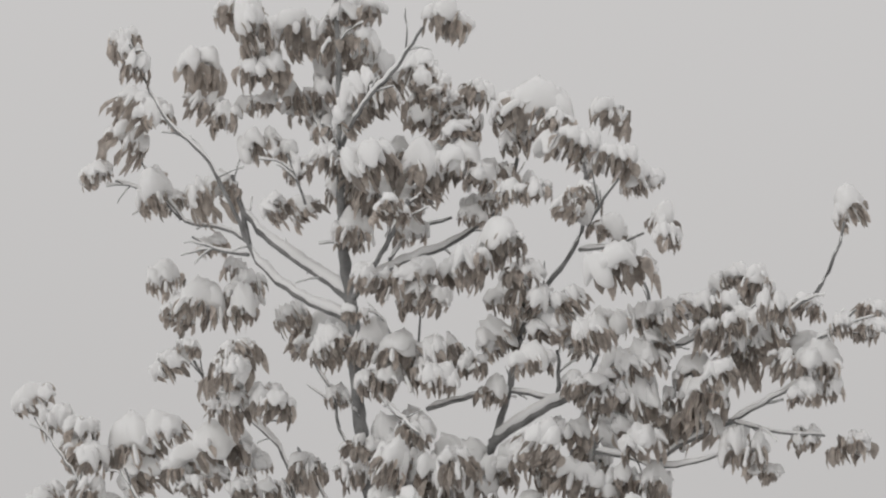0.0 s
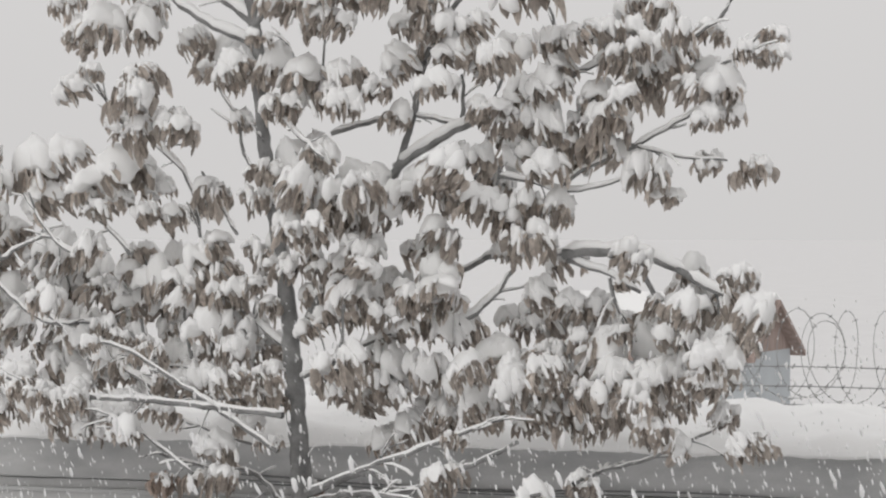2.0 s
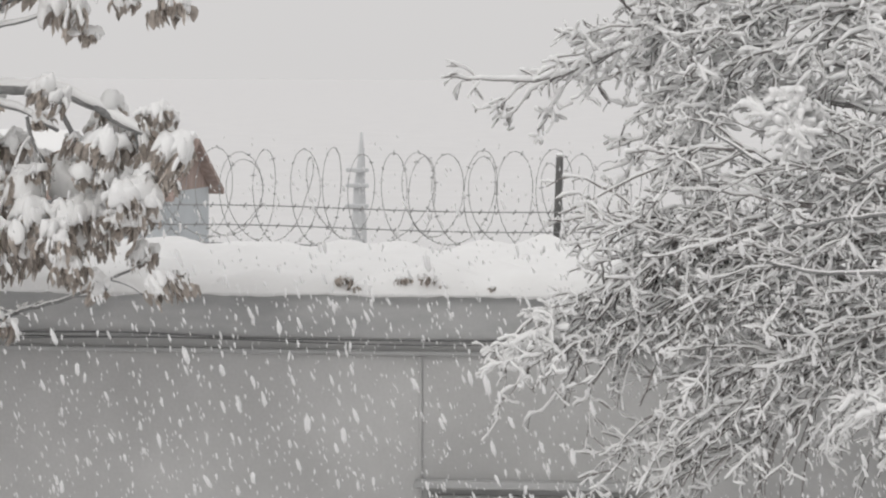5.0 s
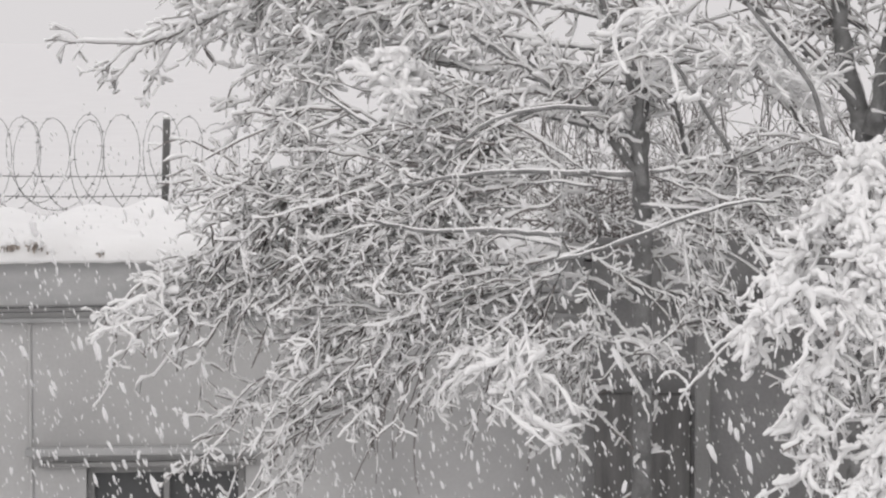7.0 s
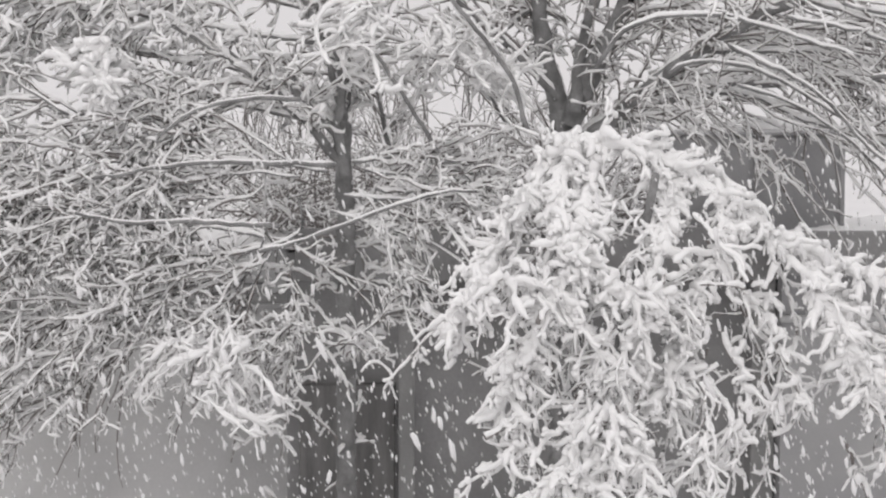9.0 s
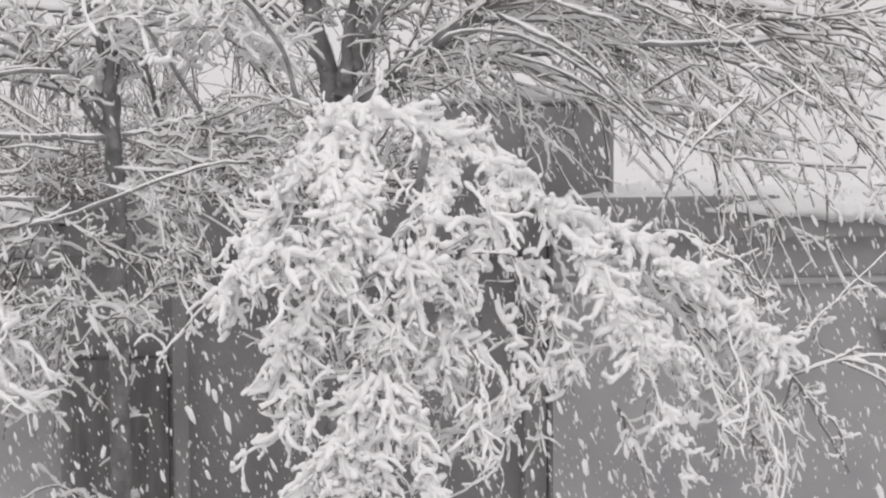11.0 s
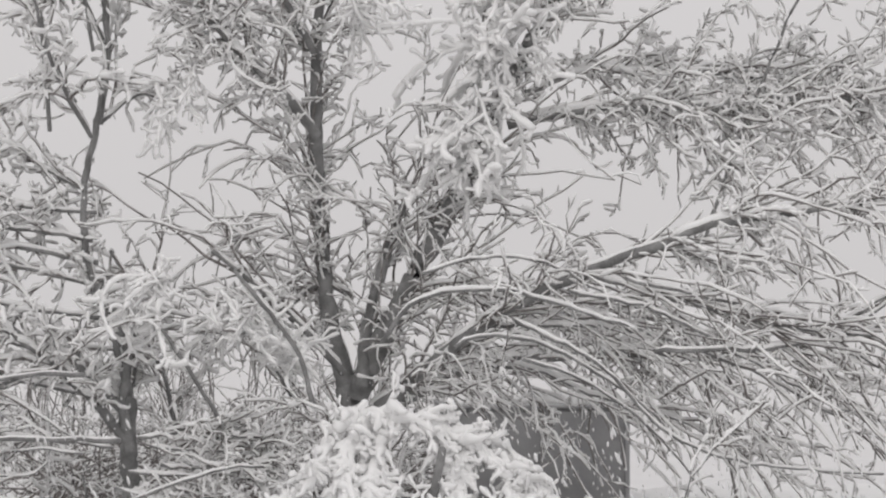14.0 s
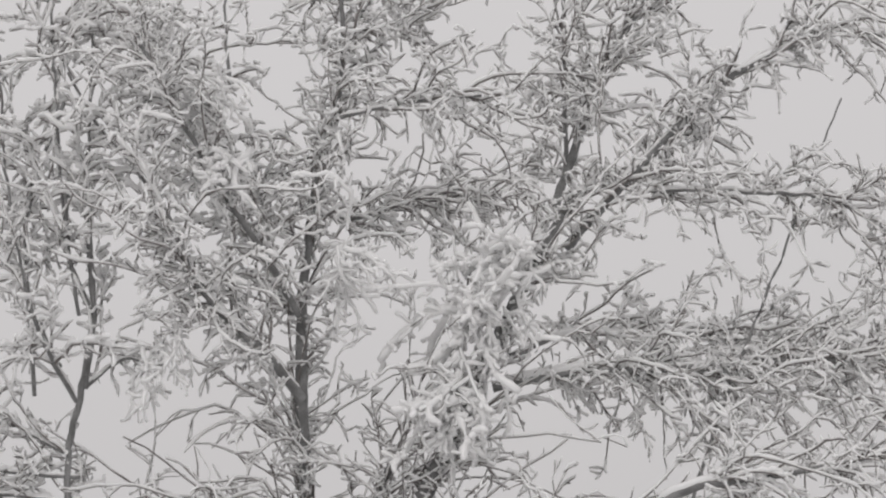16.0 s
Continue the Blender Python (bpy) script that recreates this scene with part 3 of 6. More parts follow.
# ---- leafy tree with drooping withered leaves ----
def leaf_cluster_meshes(seed):
    """Umbrella of broad hanging leaves of unit half-width, and the smooth blanket of snow on it."""
    r = np.random.default_rng(seed)
    V, Q, o = [], [], 0
    N = 36
    sv = []
    waves = [(k, r.uniform(0, 6.283), r.uniform(0.4, 1.0) / k ** 0.6) for k in (2, 3, 4, 5, 7, 9)]

    def rim(az):
        return 0.78 + 0.17 * sum(a * np.sin(k * az + f) for k, f, a in waves)

    for k in range(N):
        az = r.uniform(0, 6.283)
        rad = min(1.0, rim(az)) * (0.25 + 0.72 * math.sqrt(r.random()))
        c = np.array([math.cos(az) * rad, math.sin(az) * rad, 0.22 - 0.42 * rad * rad + r.normal(0, 0.06)])
        out = np.array([math.cos(az), math.sin(az), 0.0])
        L, w = r.uniform(0.45, 1.0), r.uniform(0.10, 0.20)
        d = out * r.uniform(0.0, 0.75) + np.array([r.normal(0, 0.28), r.normal(0, 0.28), r.uniform(-1.0, 0.0)])
        d /= np.linalg.norm(d)
        p, line = c, [c]
        for q in range(4):
            p = p + d * L / 4
            line.append(p)
            d = d + np.array([r.normal(0, 0.2), r.normal(0, 0.2), -0.6]) - out * 0.22
            d /= np.linalg.norm(d)
        line = np.array(line)
        sv.append(line)
        sid = np.cross(line[-1] - line[0], r.normal(0, 1, 3))
        sid /= np.linalg.norm(sid)
        nrm = np.cross(sid, line[-1] - line[0])
        nrm /= np.linalg.norm(nrm)
        wid = np.array([0.35, 0.8, 1.0, 0.85, 0.12]) * w * r.uniform(0.75, 1.2, 5)
        for q, ww in zip(line, wid):
            V += [q - sid * ww + nrm * ww * r.uniform(0.1, 0.8), q, q + sid * ww + nrm * ww * r.uniform(0.1, 0.8)]
        for q in range(4):
            a = o + q * 3
            Q += [(a, a + 1, a + 4, a + 3), (a + 1, a + 2, a + 5, a + 4)]
        o += 15
    leaves = mesh_of("leaf_tuft", np.array(V), np.array(Q), LEAF)
    single = []
    if seed == 40:
        single = [mesh_of("leaf", np.array(V[k * 15:k * 15 + 15]), np.array(Q[:8]), LEAF) for k in range(N)]
    # snow: a few soft mounds that run together and sag over the leaves, and strips draped down some of them
    mounds = [(0.0, 0.0, 0.85)] if seed % 3 == 0 else []
    for k in range(3 if mounds else 5):
        a, q = r.uniform(0, 6.283), r.uniform(0.35, 0.75)
        mounds.append((math.cos(a) * q, math.sin(a) * q, r.uniform(0.32, 0.62)))
    na, nr = 14, 5
    ang = np.linspace(0, 6.283, na, endpoint=False)
    heaps = []
    for mx, my, size in mounds:
        f = r.uniform(0, 6.283, 4)
        edge = size * (0.8 + 0.16 * np.sin(2 * ang + f[0]) + 0.10 * np.sin(3 * ang + f[1]) + 0.05 * np.sin(5 * ang + f[2]))
        sag = size * 0.22 * (1 + np.sin(3 * ang + f[3])) * r.uniform(0.4, 1.2)
        base = 0.30 - 0.42 * (mx * mx + my * my) + r.normal(0, 0.04)
        off = Vector((r.uniform(0, 50), r.uniform(0, 50), 0))
        tall = size * r.uniform(0.32, 0.55)
        top, low = [(mx, my, base + tall)], []
        for k in range(1, nr + 1):
            u = k / nr
            for a, e, g in zip(ang, edge, sag):
                q = e * (1 - (1 - u) ** 1.6)
                x, y = mx + math.cos(a) * q, my + math.sin(a) * q
                h = base + tall * (1 - u ** 3) - 0.45 * q * q - g * u ** 2
                h += 0.20 * noise.noise(Vector((x * 3.0, y * 3.0, 0)) + off) + 0.09 * noise.noise(Vector((x * 7, y * 7, 3)) + off)
                top.append((x, y, h))
                if k == nr:
                    low.append((mx + (x - mx) * 0.86, my + (y - my) * 0.86, h - 0.07))
        W = top + low + [(mx, my, base - 0.12)]
        F, last = [], len(W) - 1
        for a in range(na):
            b = (a + 1) % na
            F.append((0, 1 + a, 1 + b))
            for k in range(nr):
                p0, p1 = 1 + k * na + a, 1 + k * na + b
                F += [(p0, p0 + na, p1 + na), (p0, p1 + na, p1)]
            F.append((1 + nr * na + a, last, 1 + nr * na + b))
        heaps.append((np.array(W), np.array(F)))
    dabs = []
    for k in r.choice(N, 9, replace=False):
        ln = sv[k]
        dabs.append(np.stack([ln[0], ln[0] * 0.4 + ln[1] * 0.6, ln[1] * 0.5 + ln[2] * 0.5, ln[2]]) * np.array([1.05, 1.05, 1]) + np.array([0, 0, 0.05]))
    V2, Q2 = tubes(np.array(dabs), r.uniform(0.05, 0.12, (9, 4)), 5)
    W, F = joined(heaps + [(V2, np.vstack([Q2[:, [0, 1, 2]], Q2[:, [0, 2, 3]]]))])
    return leaves, mesh_of("snow_cap", W, F, SNOW), single


CLUSTERS = [leaf_cluster_meshes(40 + k) for k in range(14)]


FINE = [5]


def leaf_clusters(tree, rows):
    """Tufts of hanging leaves, each under its cap of snow; the first broad ones leaf by leaf."""
    for x, y, z, s in rows:
        leaf_by_leaf = FINE[0] > 0 and s > 0.17
        leaves, cap, single = CLUSTERS[0 if leaf_by_leaf else rng.integers(0, len(CLUSTERS))]
        m = Matrix.LocRotScale((x, y + rng.normal(0, 0.15), z - s * 0.1), Euler((rng.normal(0, 0.26), rng.normal(0, 0.26), rng.uniform(0, 6.28))),
                               (s * rng.uniform(0.80, 1.06), s * rng.uniform(0.80, 1.06), s * rng.uniform(0.95, 1.4)))
        if leaf_by_leaf:
            FINE[0] -= 1
            a = new("leaf_tuft", cap)
            for me in single:
                new("leaf", me).parent = a
        else:
            a = new("leaf_tuft", leaves)
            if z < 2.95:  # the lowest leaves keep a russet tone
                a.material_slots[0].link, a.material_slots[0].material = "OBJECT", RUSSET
            b = tagged(new("snow_cap", cap), kind="stuff")
            b.parent = a
            k = rng.uniform(0.98, 1.25)
            b.scale = (k, k * rng.uniform(0.85, 1.1), k * rng.uniform(0.9, 1.35)) if z > 2.95 else (0.62, 0.62, 0.5)  # sheltered under the crown
        tagged(a, kind="stuff")
        a.parent, a.matrix_parent_inverse, a.matrix_basis = tree, tree.matrix_basis.inverted(), m


def weed(x, y, z, s):
    """A dry weed bent under snow on the roof's edge."""
    ob = thing("weed", (x, y, z), "dry dark weed poking through the roof snow", "plant", "weeds on the roof edge")
    leaves, cap, _ = CLUSTERS[rng.integers(1, len(CLUSTERS))]
    for name, me, k in (("foliage", leaves, 1.0), ("snow", cap, 1.05)):
        o = child(name, me, ob, kind="stuff")
        o.matrix_basis = Matrix.LocRotScale((x, y, z + s * 0.55), Euler((0, 0, rng.uniform(0, 6))), (s * k, s * k, s * k))
    turned(ob)


for x, s, z in ((-4.24, 0.07, 3.09), (-4.17, 0.05, 3.05), (-3.85, 0.06, 3.10), (-3.70, 0.075, 3.10), (-3.60, 0.045, 3.06), (-3.28, 0.04, 3.06), (-6.06, 0.07, 3.08), (-5.9, 0.05, 3.06)):
    weed(x, 15.91, z, s)
rng = np.random.default_rng(36)
tree_a = thing("tree", (-9.6, 14, 0), "leafy tree with drooping brown leaves capped in snow", "tree")
limb(tree_a, 0.102, 0.066, ((-7.71, 14.00, 0.76), (-7.71, 14.00, 1.70), (-7.73, 14.00, 2.12), (-7.72, 14.00, 2.69), (-7.78, 14.00, 3.40)), 0.42)
limb(tree_a, 0.066, 0.040, ((-7.78, 14.00, 3.40), (-7.82, 14.00, 3.90), (-7.90, 14.00, 4.39), (-7.94, 14.00, 4.64), (-7.99, 14.00, 4.77)), 0.42)
limb(tree_a, 0.023, 0.013, ((-7.75, 14.00, 2.80), (-7.13, 13.70, 3.01), (-6.77, 13.50, 2.94), (-6.27, 13.40, 3.12), (-5.94, 13.30, 3.27)), 0.42)
limb(tree_a, 0.021, 0.012, ((-7.72, 14.00, 2.77), (-7.03, 13.50, 2.91), (-6.25, 13.20, 2.89), (-5.71, 13.10, 3.00)), 0.42)
limb(tree_a, 0.015, 0.008, ((-5.59, 13.30, 3.05), (-5.66, 14.00, 3.07), (-5.38, 14.00, 3.15), (-5.02, 14.00, 3.31)), 0.42)
limb(tree_a, 0.020, 0.010, ((-7.72, 14.00, 2.55), (-8.05, 14.00, 2.93), (-8.38, 14.00, 2.96), (-8.80, 14.00, 3.05)), 0.42)
limb(tree_a, 0.016, 0.008, ((-7.57, 14.00, 2.61), (-7.29, 14.00, 2.82)), 0.42)
limb(tree_a, 0.013, 0.007, ((-7.13, 13.40, 2.55), (-6.79, 13.40, 2.56), (-6.37, 13.30, 2.58), (-6.15, 13.20, 2.49)), 0.42)
limb(tree_a, 0.012, 0.007, ((-8.01, 14.00, 3.11), (-8.29, 14.00, 3.17), (-8.63, 14.00, 3.27)), 0.42)
limb(tree_a, 0.036, 0.030, ((-7.75, 14.00, 3.82), (-7.59, 14.00, 4.10), (-7.39, 14.00, 4.39), (-7.19, 14.00, 4.67), (-7.05, 14.00, 4.88)))
limb(tree_a, 0.020, 0.013, ((-6.63, 14.00, 3.91), (-6.44, 14.00, 4.06), (-6.27, 14.00, 4.25)))
limb(tree_a, 0.036, 0.023, ((-5.95, 14.00, 4.34), (-5.72, 14.00, 4.36), (-5.47, 14.00, 4.36), (-5.16, 14.00, 4.22)))
limb(tree_a, 0.023, 0.013, ((-5.16, 14.00, 4.22), (-4.98, 14.00, 4.13), (-4.78, 14.00, 4.05)))
limb(tree_a, 0.018, 0.012, ((-5.92, 14.00, 4.31), (-5.65, 14.00, 4.22), (-5.46, 14.00, 4.12)))
limb(tree_a, 0.018, 0.012, ((-5.49, 14.00, 4.34), (-5.42, 14.00, 4.19), (-5.33, 14.00, 4.03), (-5.16, 14.00, 3.85)))
limb(tree_a, 0.012, 0.008, ((-5.65, 14.00, 4.20), (-5.60, 14.00, 4.02), (-5.51, 14.00, 3.82)))
limb(tree_a, 0.020, 0.013, ((-7.92, 14.30, 3.82), (-7.42, 14.60, 4.02), (-6.95, 14.80, 4.24), (-6.62, 14.60, 4.35), (-5.94, 14.00, 4.34)))
limb(tree_a, 0.021, 0.013, ((-8.74, 14.00, 3.43), (-9.14, 14.00, 3.63), (-9.41, 14.00, 3.79), (-9.68, 14.00, 3.95)))
limb(tree_a, 0.015, 0.010, ((-8.74, 14.00, 3.43), (-8.84, 14.00, 3.65), (-8.92, 14.00, 3.91)))
limb(tree_a, 0.016, 0.010, ((-7.79, 14.00, 3.39), (-8.29, 14.00, 3.42), (-8.75, 14.00, 3.41), (-9.45, 14.00, 3.38), (-9.90, 14.00, 3.46)))
limb(tree_a, 0.012, 0.007, ((-10.02, 14.00, 4.30), (-10.09, 14.00, 4.46), (-10.19, 14.00, 4.68)))
limb(tree_a, 0.012, 0.007, ((-9.41, 14.00, 4.31), (-9.63, 14.00, 4.46), (-9.84, 14.00, 4.73)))
limb(tree_a, 0.013, 0.008, ((-9.01, 14.00, 4.33), (-9.16, 14.00, 4.49), (-9.43, 14.00, 4.67)))
limb(tree_a, 0.013, 0.008, ((-10.04, 14.00, 4.29), (-9.81, 14.00, 4.40), (-9.63, 14.00, 4.44), (-9.41, 14.00, 4.33)))
limb(tree_a, 0.013, 0.008, ((-8.54, 14.00, 3.66), (-8.59, 14.00, 3.88), (-8.60, 14.00, 4.17)))
limb(tree_a, 0.012, 0.008, ((-8.20, 14.00, 4.46), (-8.37, 14.00, 4.71), (-8.46, 14.00, 4.86)))
limb(tree_a, 0.016, 0.010, ((-7.75, 14.00, 3.68), (-8.08, 14.00, 3.92), (-8.41, 14.00, 4.24), (-8.50, 14.00, 4.60)))
limb(tree_a, 0.015, 0.010, ((-7.79, 14.00, 3.53), (-7.35, 14.00, 3.75), (-6.96, 14.00, 3.90), (-6.65, 14.00, 3.94)))
limb(tree_a, 0.012, 0.008, ((-8.16, 14.00, 3.52), (-8.41, 14.00, 3.59), (-8.84, 14.00, 3.63), (-9.27, 14.00, 3.73)))
limb(tree_a, 0.015, 0.010, ((-10.09, 14.00, 4.15), (-9.68, 14.00, 3.89), (-9.19, 14.00, 3.87), (-8.84, 14.00, 3.65)))
limb(tree_a, 0.013, 0.008, ((-6.42, 14.00, 4.53), (-6.39, 14.00, 4.73), (-6.37, 14.00, 4.87)))
limb(tree_a, 0.043, 0.040, ((-7.97, 14.00, 4.77), (-8.02, 14.00, 5.19), (-8.04, 14.00, 5.55), (-8.06, 14.00, 5.75)))
limb(tree_a, 0.040, 0.023, ((-8.06, 14.00, 5.75), (-8.11, 14.00, 5.98), (-8.14, 14.00, 6.46), (-8.15, 14.00, 6.82)))
limb(tree_a, 0.023, 0.012, ((-8.15, 14.00, 6.82), (-8.16, 14.00, 7.26), (-8.19, 14.00, 7.75), (-8.21, 14.00, 8.01)))
limb(tree_a, 0.033, 0.023, ((-8.06, 14.00, 5.76), (-8.16, 14.00, 5.87), (-8.41, 14.00, 6.03), (-8.71, 14.00, 6.23), (-8.89, 14.00, 6.42)))
limb(tree_a, 0.026, 0.015, ((-8.03, 14.00, 5.58), (-8.13, 14.00, 5.69), (-8.49, 14.00, 5.85), (-8.80, 14.00, 6.12), (-8.89, 14.00, 6.42), (-8.97, 14.00, 6.65)))
limb(tree_a, 0.015, 0.008, ((-8.65, 13.70, 6.16), (-8.89, 13.60, 6.68), (-9.13, 13.50, 6.94), (-9.31, 13.50, 7.21), (-9.38, 13.40, 7.46)))
limb(tree_a, 0.013, 0.008, ((-8.84, 14.00, 6.20), (-9.02, 14.00, 6.30), (-9.33, 14.00, 6.37), (-9.51, 14.00, 6.57), (-9.69, 14.00, 6.78)))
limb(tree_a, 0.012, 0.007, ((-9.37, 14.00, 6.38), (-9.55, 14.00, 6.54), (-9.90, 14.00, 6.67)))
limb(tree_a, 0.013, 0.007, ((-8.84, 14.00, 6.12), (-9.10, 14.00, 6.17), (-9.28, 14.00, 6.26)))
limb(tree_a, 0.020, 0.013, ((-7.94, 13.80, 5.78), (-7.60, 13.60, 6.07), (-7.33, 13.40, 6.33)))
limb(tree_a, 0.021, 0.012, ((-7.99, 14.00, 5.87), (-7.86, 14.20, 6.02), (-7.50, 14.30, 6.16), (-7.18, 14.40, 6.41), (-7.08, 14.40, 6.69)))
limb(tree_a, 0.013, 0.008, ((-7.79, 14.00, 6.04), (-7.84, 14.40, 6.26), (-7.66, 14.60, 6.36)))
limb(tree_a, 0.015, 0.010, ((-8.14, 14.00, 6.79), (-7.82, 13.70, 6.98), (-7.52, 13.60, 7.19), (-7.28, 13.50, 7.40)))
limb(tree_a, 0.016, 0.008, ((-8.15, 14.00, 6.64), (-8.40, 14.20, 6.90), (-8.63, 14.40, 7.17)))
limb(tree_a, 0.010, 0.008, ((-8.11, 13.50, 6.36), (-8.17, 13.50, 6.51), (-8.24, 13.50, 6.68)))
limb(tree_a, 0.015, 0.010, ((-7.99, 14.00, 5.33), (-7.62, 13.70, 5.10), (-7.31, 13.50, 4.92)))
limb(tree_a, 0.023, 0.015, ((-7.05, 14.00, 4.89), (-6.95, 14.00, 5.17), (-6.87, 14.00, 5.51), (-6.72, 14.00, 5.78), (-6.56, 14.00, 5.97)))
limb(tree_a, 0.015, 0.010, ((-6.56, 14.00, 5.97), (-6.45, 14.00, 6.15), (-6.42, 14.00, 6.36), (-6.43, 14.00, 6.57)))
limb(tree_a, 0.012, 0.008, ((-6.47, 14.00, 6.04), (-6.26, 14.00, 6.05), (-6.04, 14.00, 6.12)))
limb(tree_a, 0.012, 0.008, ((-6.41, 14.00, 6.18), (-6.30, 14.00, 6.35), (-6.20, 14.00, 6.46)))
limb(tree_a, 0.030, 0.021, ((-7.07, 14.00, 4.87), (-6.84, 14.00, 5.01), (-6.61, 14.00, 5.12), (-6.23, 14.00, 5.25), (-5.86, 14.00, 5.43)))
limb(tree_a, 0.016, 0.012, ((-7.52, 14.00, 5.09), (-7.15, 14.00, 5.17), (-6.87, 14.00, 5.18), (-6.63, 14.00, 5.13)))
limb(tree_a, 0.013, 0.008, ((-5.51, 14.00, 4.97), (-5.30, 14.00, 5.08), (-5.05, 14.00, 5.21), (-4.95, 14.00, 5.29)))
limb(tree_a, 0.010, 0.007, ((-5.51, 14.00, 4.99), (-5.19, 14.00, 4.91), (-4.92, 14.00, 4.89)))
limb(tree_a, 0.012, 0.008, ((-4.97, 14.00, 5.70), (-4.88, 14.00, 5.84), (-4.81, 14.00, 6.00), (-4.78, 14.00, 6.12)))
limb(tree_a, 0.010, 0.007, ((-4.98, 14.00, 5.43), (-4.81, 14.00, 5.53), (-4.72, 14.00, 5.61)))
limb(tree_a, 0.015, 0.008, ((-6.38, 14.00, 4.81), (-6.16, 14.00, 4.78), (-5.91, 14.00, 4.72), (-5.51, 14.00, 4.80)))
limb(tree_a, 0.016, 0.012, ((-6.05, 14.00, 4.64), (-5.83, 14.00, 4.84), (-5.51, 14.00, 4.97)))
limb(tree_a, 0.015, 0.010, ((-6.62, 14.00, 5.16), (-6.61, 14.00, 5.29), (-6.62, 14.00, 5.43)))
limb(tree_a, 0.013, 0.010, ((-5.86, 14.00, 5.43), (-5.46, 14.00, 5.55), (-5.18, 14.00, 5.59), (-4.97, 14.00, 5.70)))
limb(tree_a, 0.012, 0.008, ((-6.04, 14.00, 5.42), (-6.00, 14.00, 5.69), (-6.04, 14.00, 5.82)))
limb(tree_a, 0.012, 0.008, ((-6.40, 14.00, 5.29), (-6.32, 14.00, 5.46)))
limb(tree_a, 0.016, 0.010, ((-8.47, 14.00, 4.59), (-8.60, 14.00, 4.87), (-8.83, 14.00, 5.06), (-9.09, 14.00, 5.21), (-9.26, 14.00, 5.44)))
limb(tree_a, 0.013, 0.008, ((-7.99, 14.00, 4.76), (-8.15, 14.00, 4.97), (-8.20, 14.00, 5.19), (-8.34, 14.00, 5.41)))
limb(tree_a, 0.008, 0.007, ((-10.12, 14.00, 4.55), (-10.24, 14.00, 4.74), (-10.55, 14.00, 5.09)))
limb(tree_a, 0.010, 0.007, ((-9.71, 14.00, 4.55), (-9.80, 14.00, 4.74)))
limb(tree_a, 0.008, 0.007, ((-7.58, 14.00, 5.50), (-7.57, 14.00, 5.67), (-7.56, 14.00, 5.78)))
limb(tree_a, 0.010, 0.007, ((-7.75, 14.00, 5.50), (-7.83, 14.00, 5.65), (-7.91, 14.00, 5.72)))
leaf_clusters(tree_a, ((-8.74, 14.10, 7.59, 0.16), (-8.96, 14.10, 7.72, 0.13), (-8.14, 14.10, 7.50, 0.16), (-7.84, 14.10, 7.11, 0.16), (-7.64, 14.10, 7.27, 0.15), (-7.97, 14.10, 7.01, 0.15), (-8.26, 14.10, 6.55, 0.15), (-8.43, 14.10, 6.41, 0.13), (-8.05, 14.10, 6.46, 0.15), (-7.80, 14.10, 6.48, 0.15), (-7.47, 14.10, 6.72, 0.15), (-7.15, 14.10, 6.62, 0.13),))
leaf_clusters(tree_a, ((-7.31, 14.10, 6.81, 0.13), (-8.01, 14.10, 6.24, 0.13), (-7.80, 14.10, 6.27, 0.13),))
leaf_clusters(tree_a, ((-8.10, 13.90, 5.54, 0.15), (-7.85, 13.90, 5.50, 0.15), (-7.61, 13.90, 5.46, 0.15), (-8.26, 13.90, 5.48, 0.15), (-7.73, 13.90, 5.28, 0.13), (-7.09, 13.90, 5.37, 0.12), (-6.98, 13.90, 5.51, 0.12), (-6.15, 13.90, 5.35, 0.13), (-5.93, 13.90, 5.61, 0.13), (-6.52, 13.90, 5.49, 0.12), (-5.08, 13.90, 5.32, 0.13), (-5.43, 13.90, 5.26, 0.13),))
leaf_clusters(tree_a, ((-5.53, 13.90, 5.50, 0.13), (-5.14, 13.90, 5.65, 0.12), (-5.01, 13.90, 5.15, 0.10), (-6.19, 13.90, 5.01, 0.15), (-5.97, 13.90, 4.87, 0.13), (-6.67, 13.90, 4.71, 0.15), (-7.37, 13.90, 4.65, 0.13), (-8.01, 13.90, 4.72, 0.13),))
leaf_clusters(tree_a, ((-9.82, 14.00, 7.63, 0.16), (-9.25, 14.00, 7.41, 0.20), (-9.74, 14.00, 7.18, 0.18), (-9.22, 14.00, 7.16, 0.16), (-9.52, 14.00, 7.11, 0.13), (-9.81, 14.00, 6.96, 0.20), (-10.02, 14.00, 6.72, 0.13), (-9.46, 14.00, 6.55, 0.16), (-9.15, 14.00, 6.57, 0.20), (-8.78, 14.00, 6.87, 0.16), (-8.63, 14.00, 6.80, 0.10), (-9.02, 14.00, 7.05, 0.12),))
leaf_clusters(tree_a, ((-8.97, 14.30, 7.80, 0.18), (-8.69, 14.30, 7.62, 0.18), (-8.51, 14.30, 7.41, 0.20), (-8.64, 14.30, 7.16, 0.16), (-8.90, 14.30, 7.18, 0.14), (-8.38, 14.30, 7.74, 0.18), (-8.17, 14.30, 7.42, 0.20), (-8.12, 14.30, 7.72, 0.16), (-7.66, 14.30, 7.68, 0.18), (-8.51, 14.30, 7.64, 0.20), (-8.73, 14.30, 7.36, 0.20), (-8.34, 14.30, 7.25, 0.16),))
leaf_clusters(tree_a, ((-8.00, 14.30, 7.30, 0.15), (-8.86, 14.30, 7.48, 0.15), (-8.53, 14.30, 7.04, 0.13),))
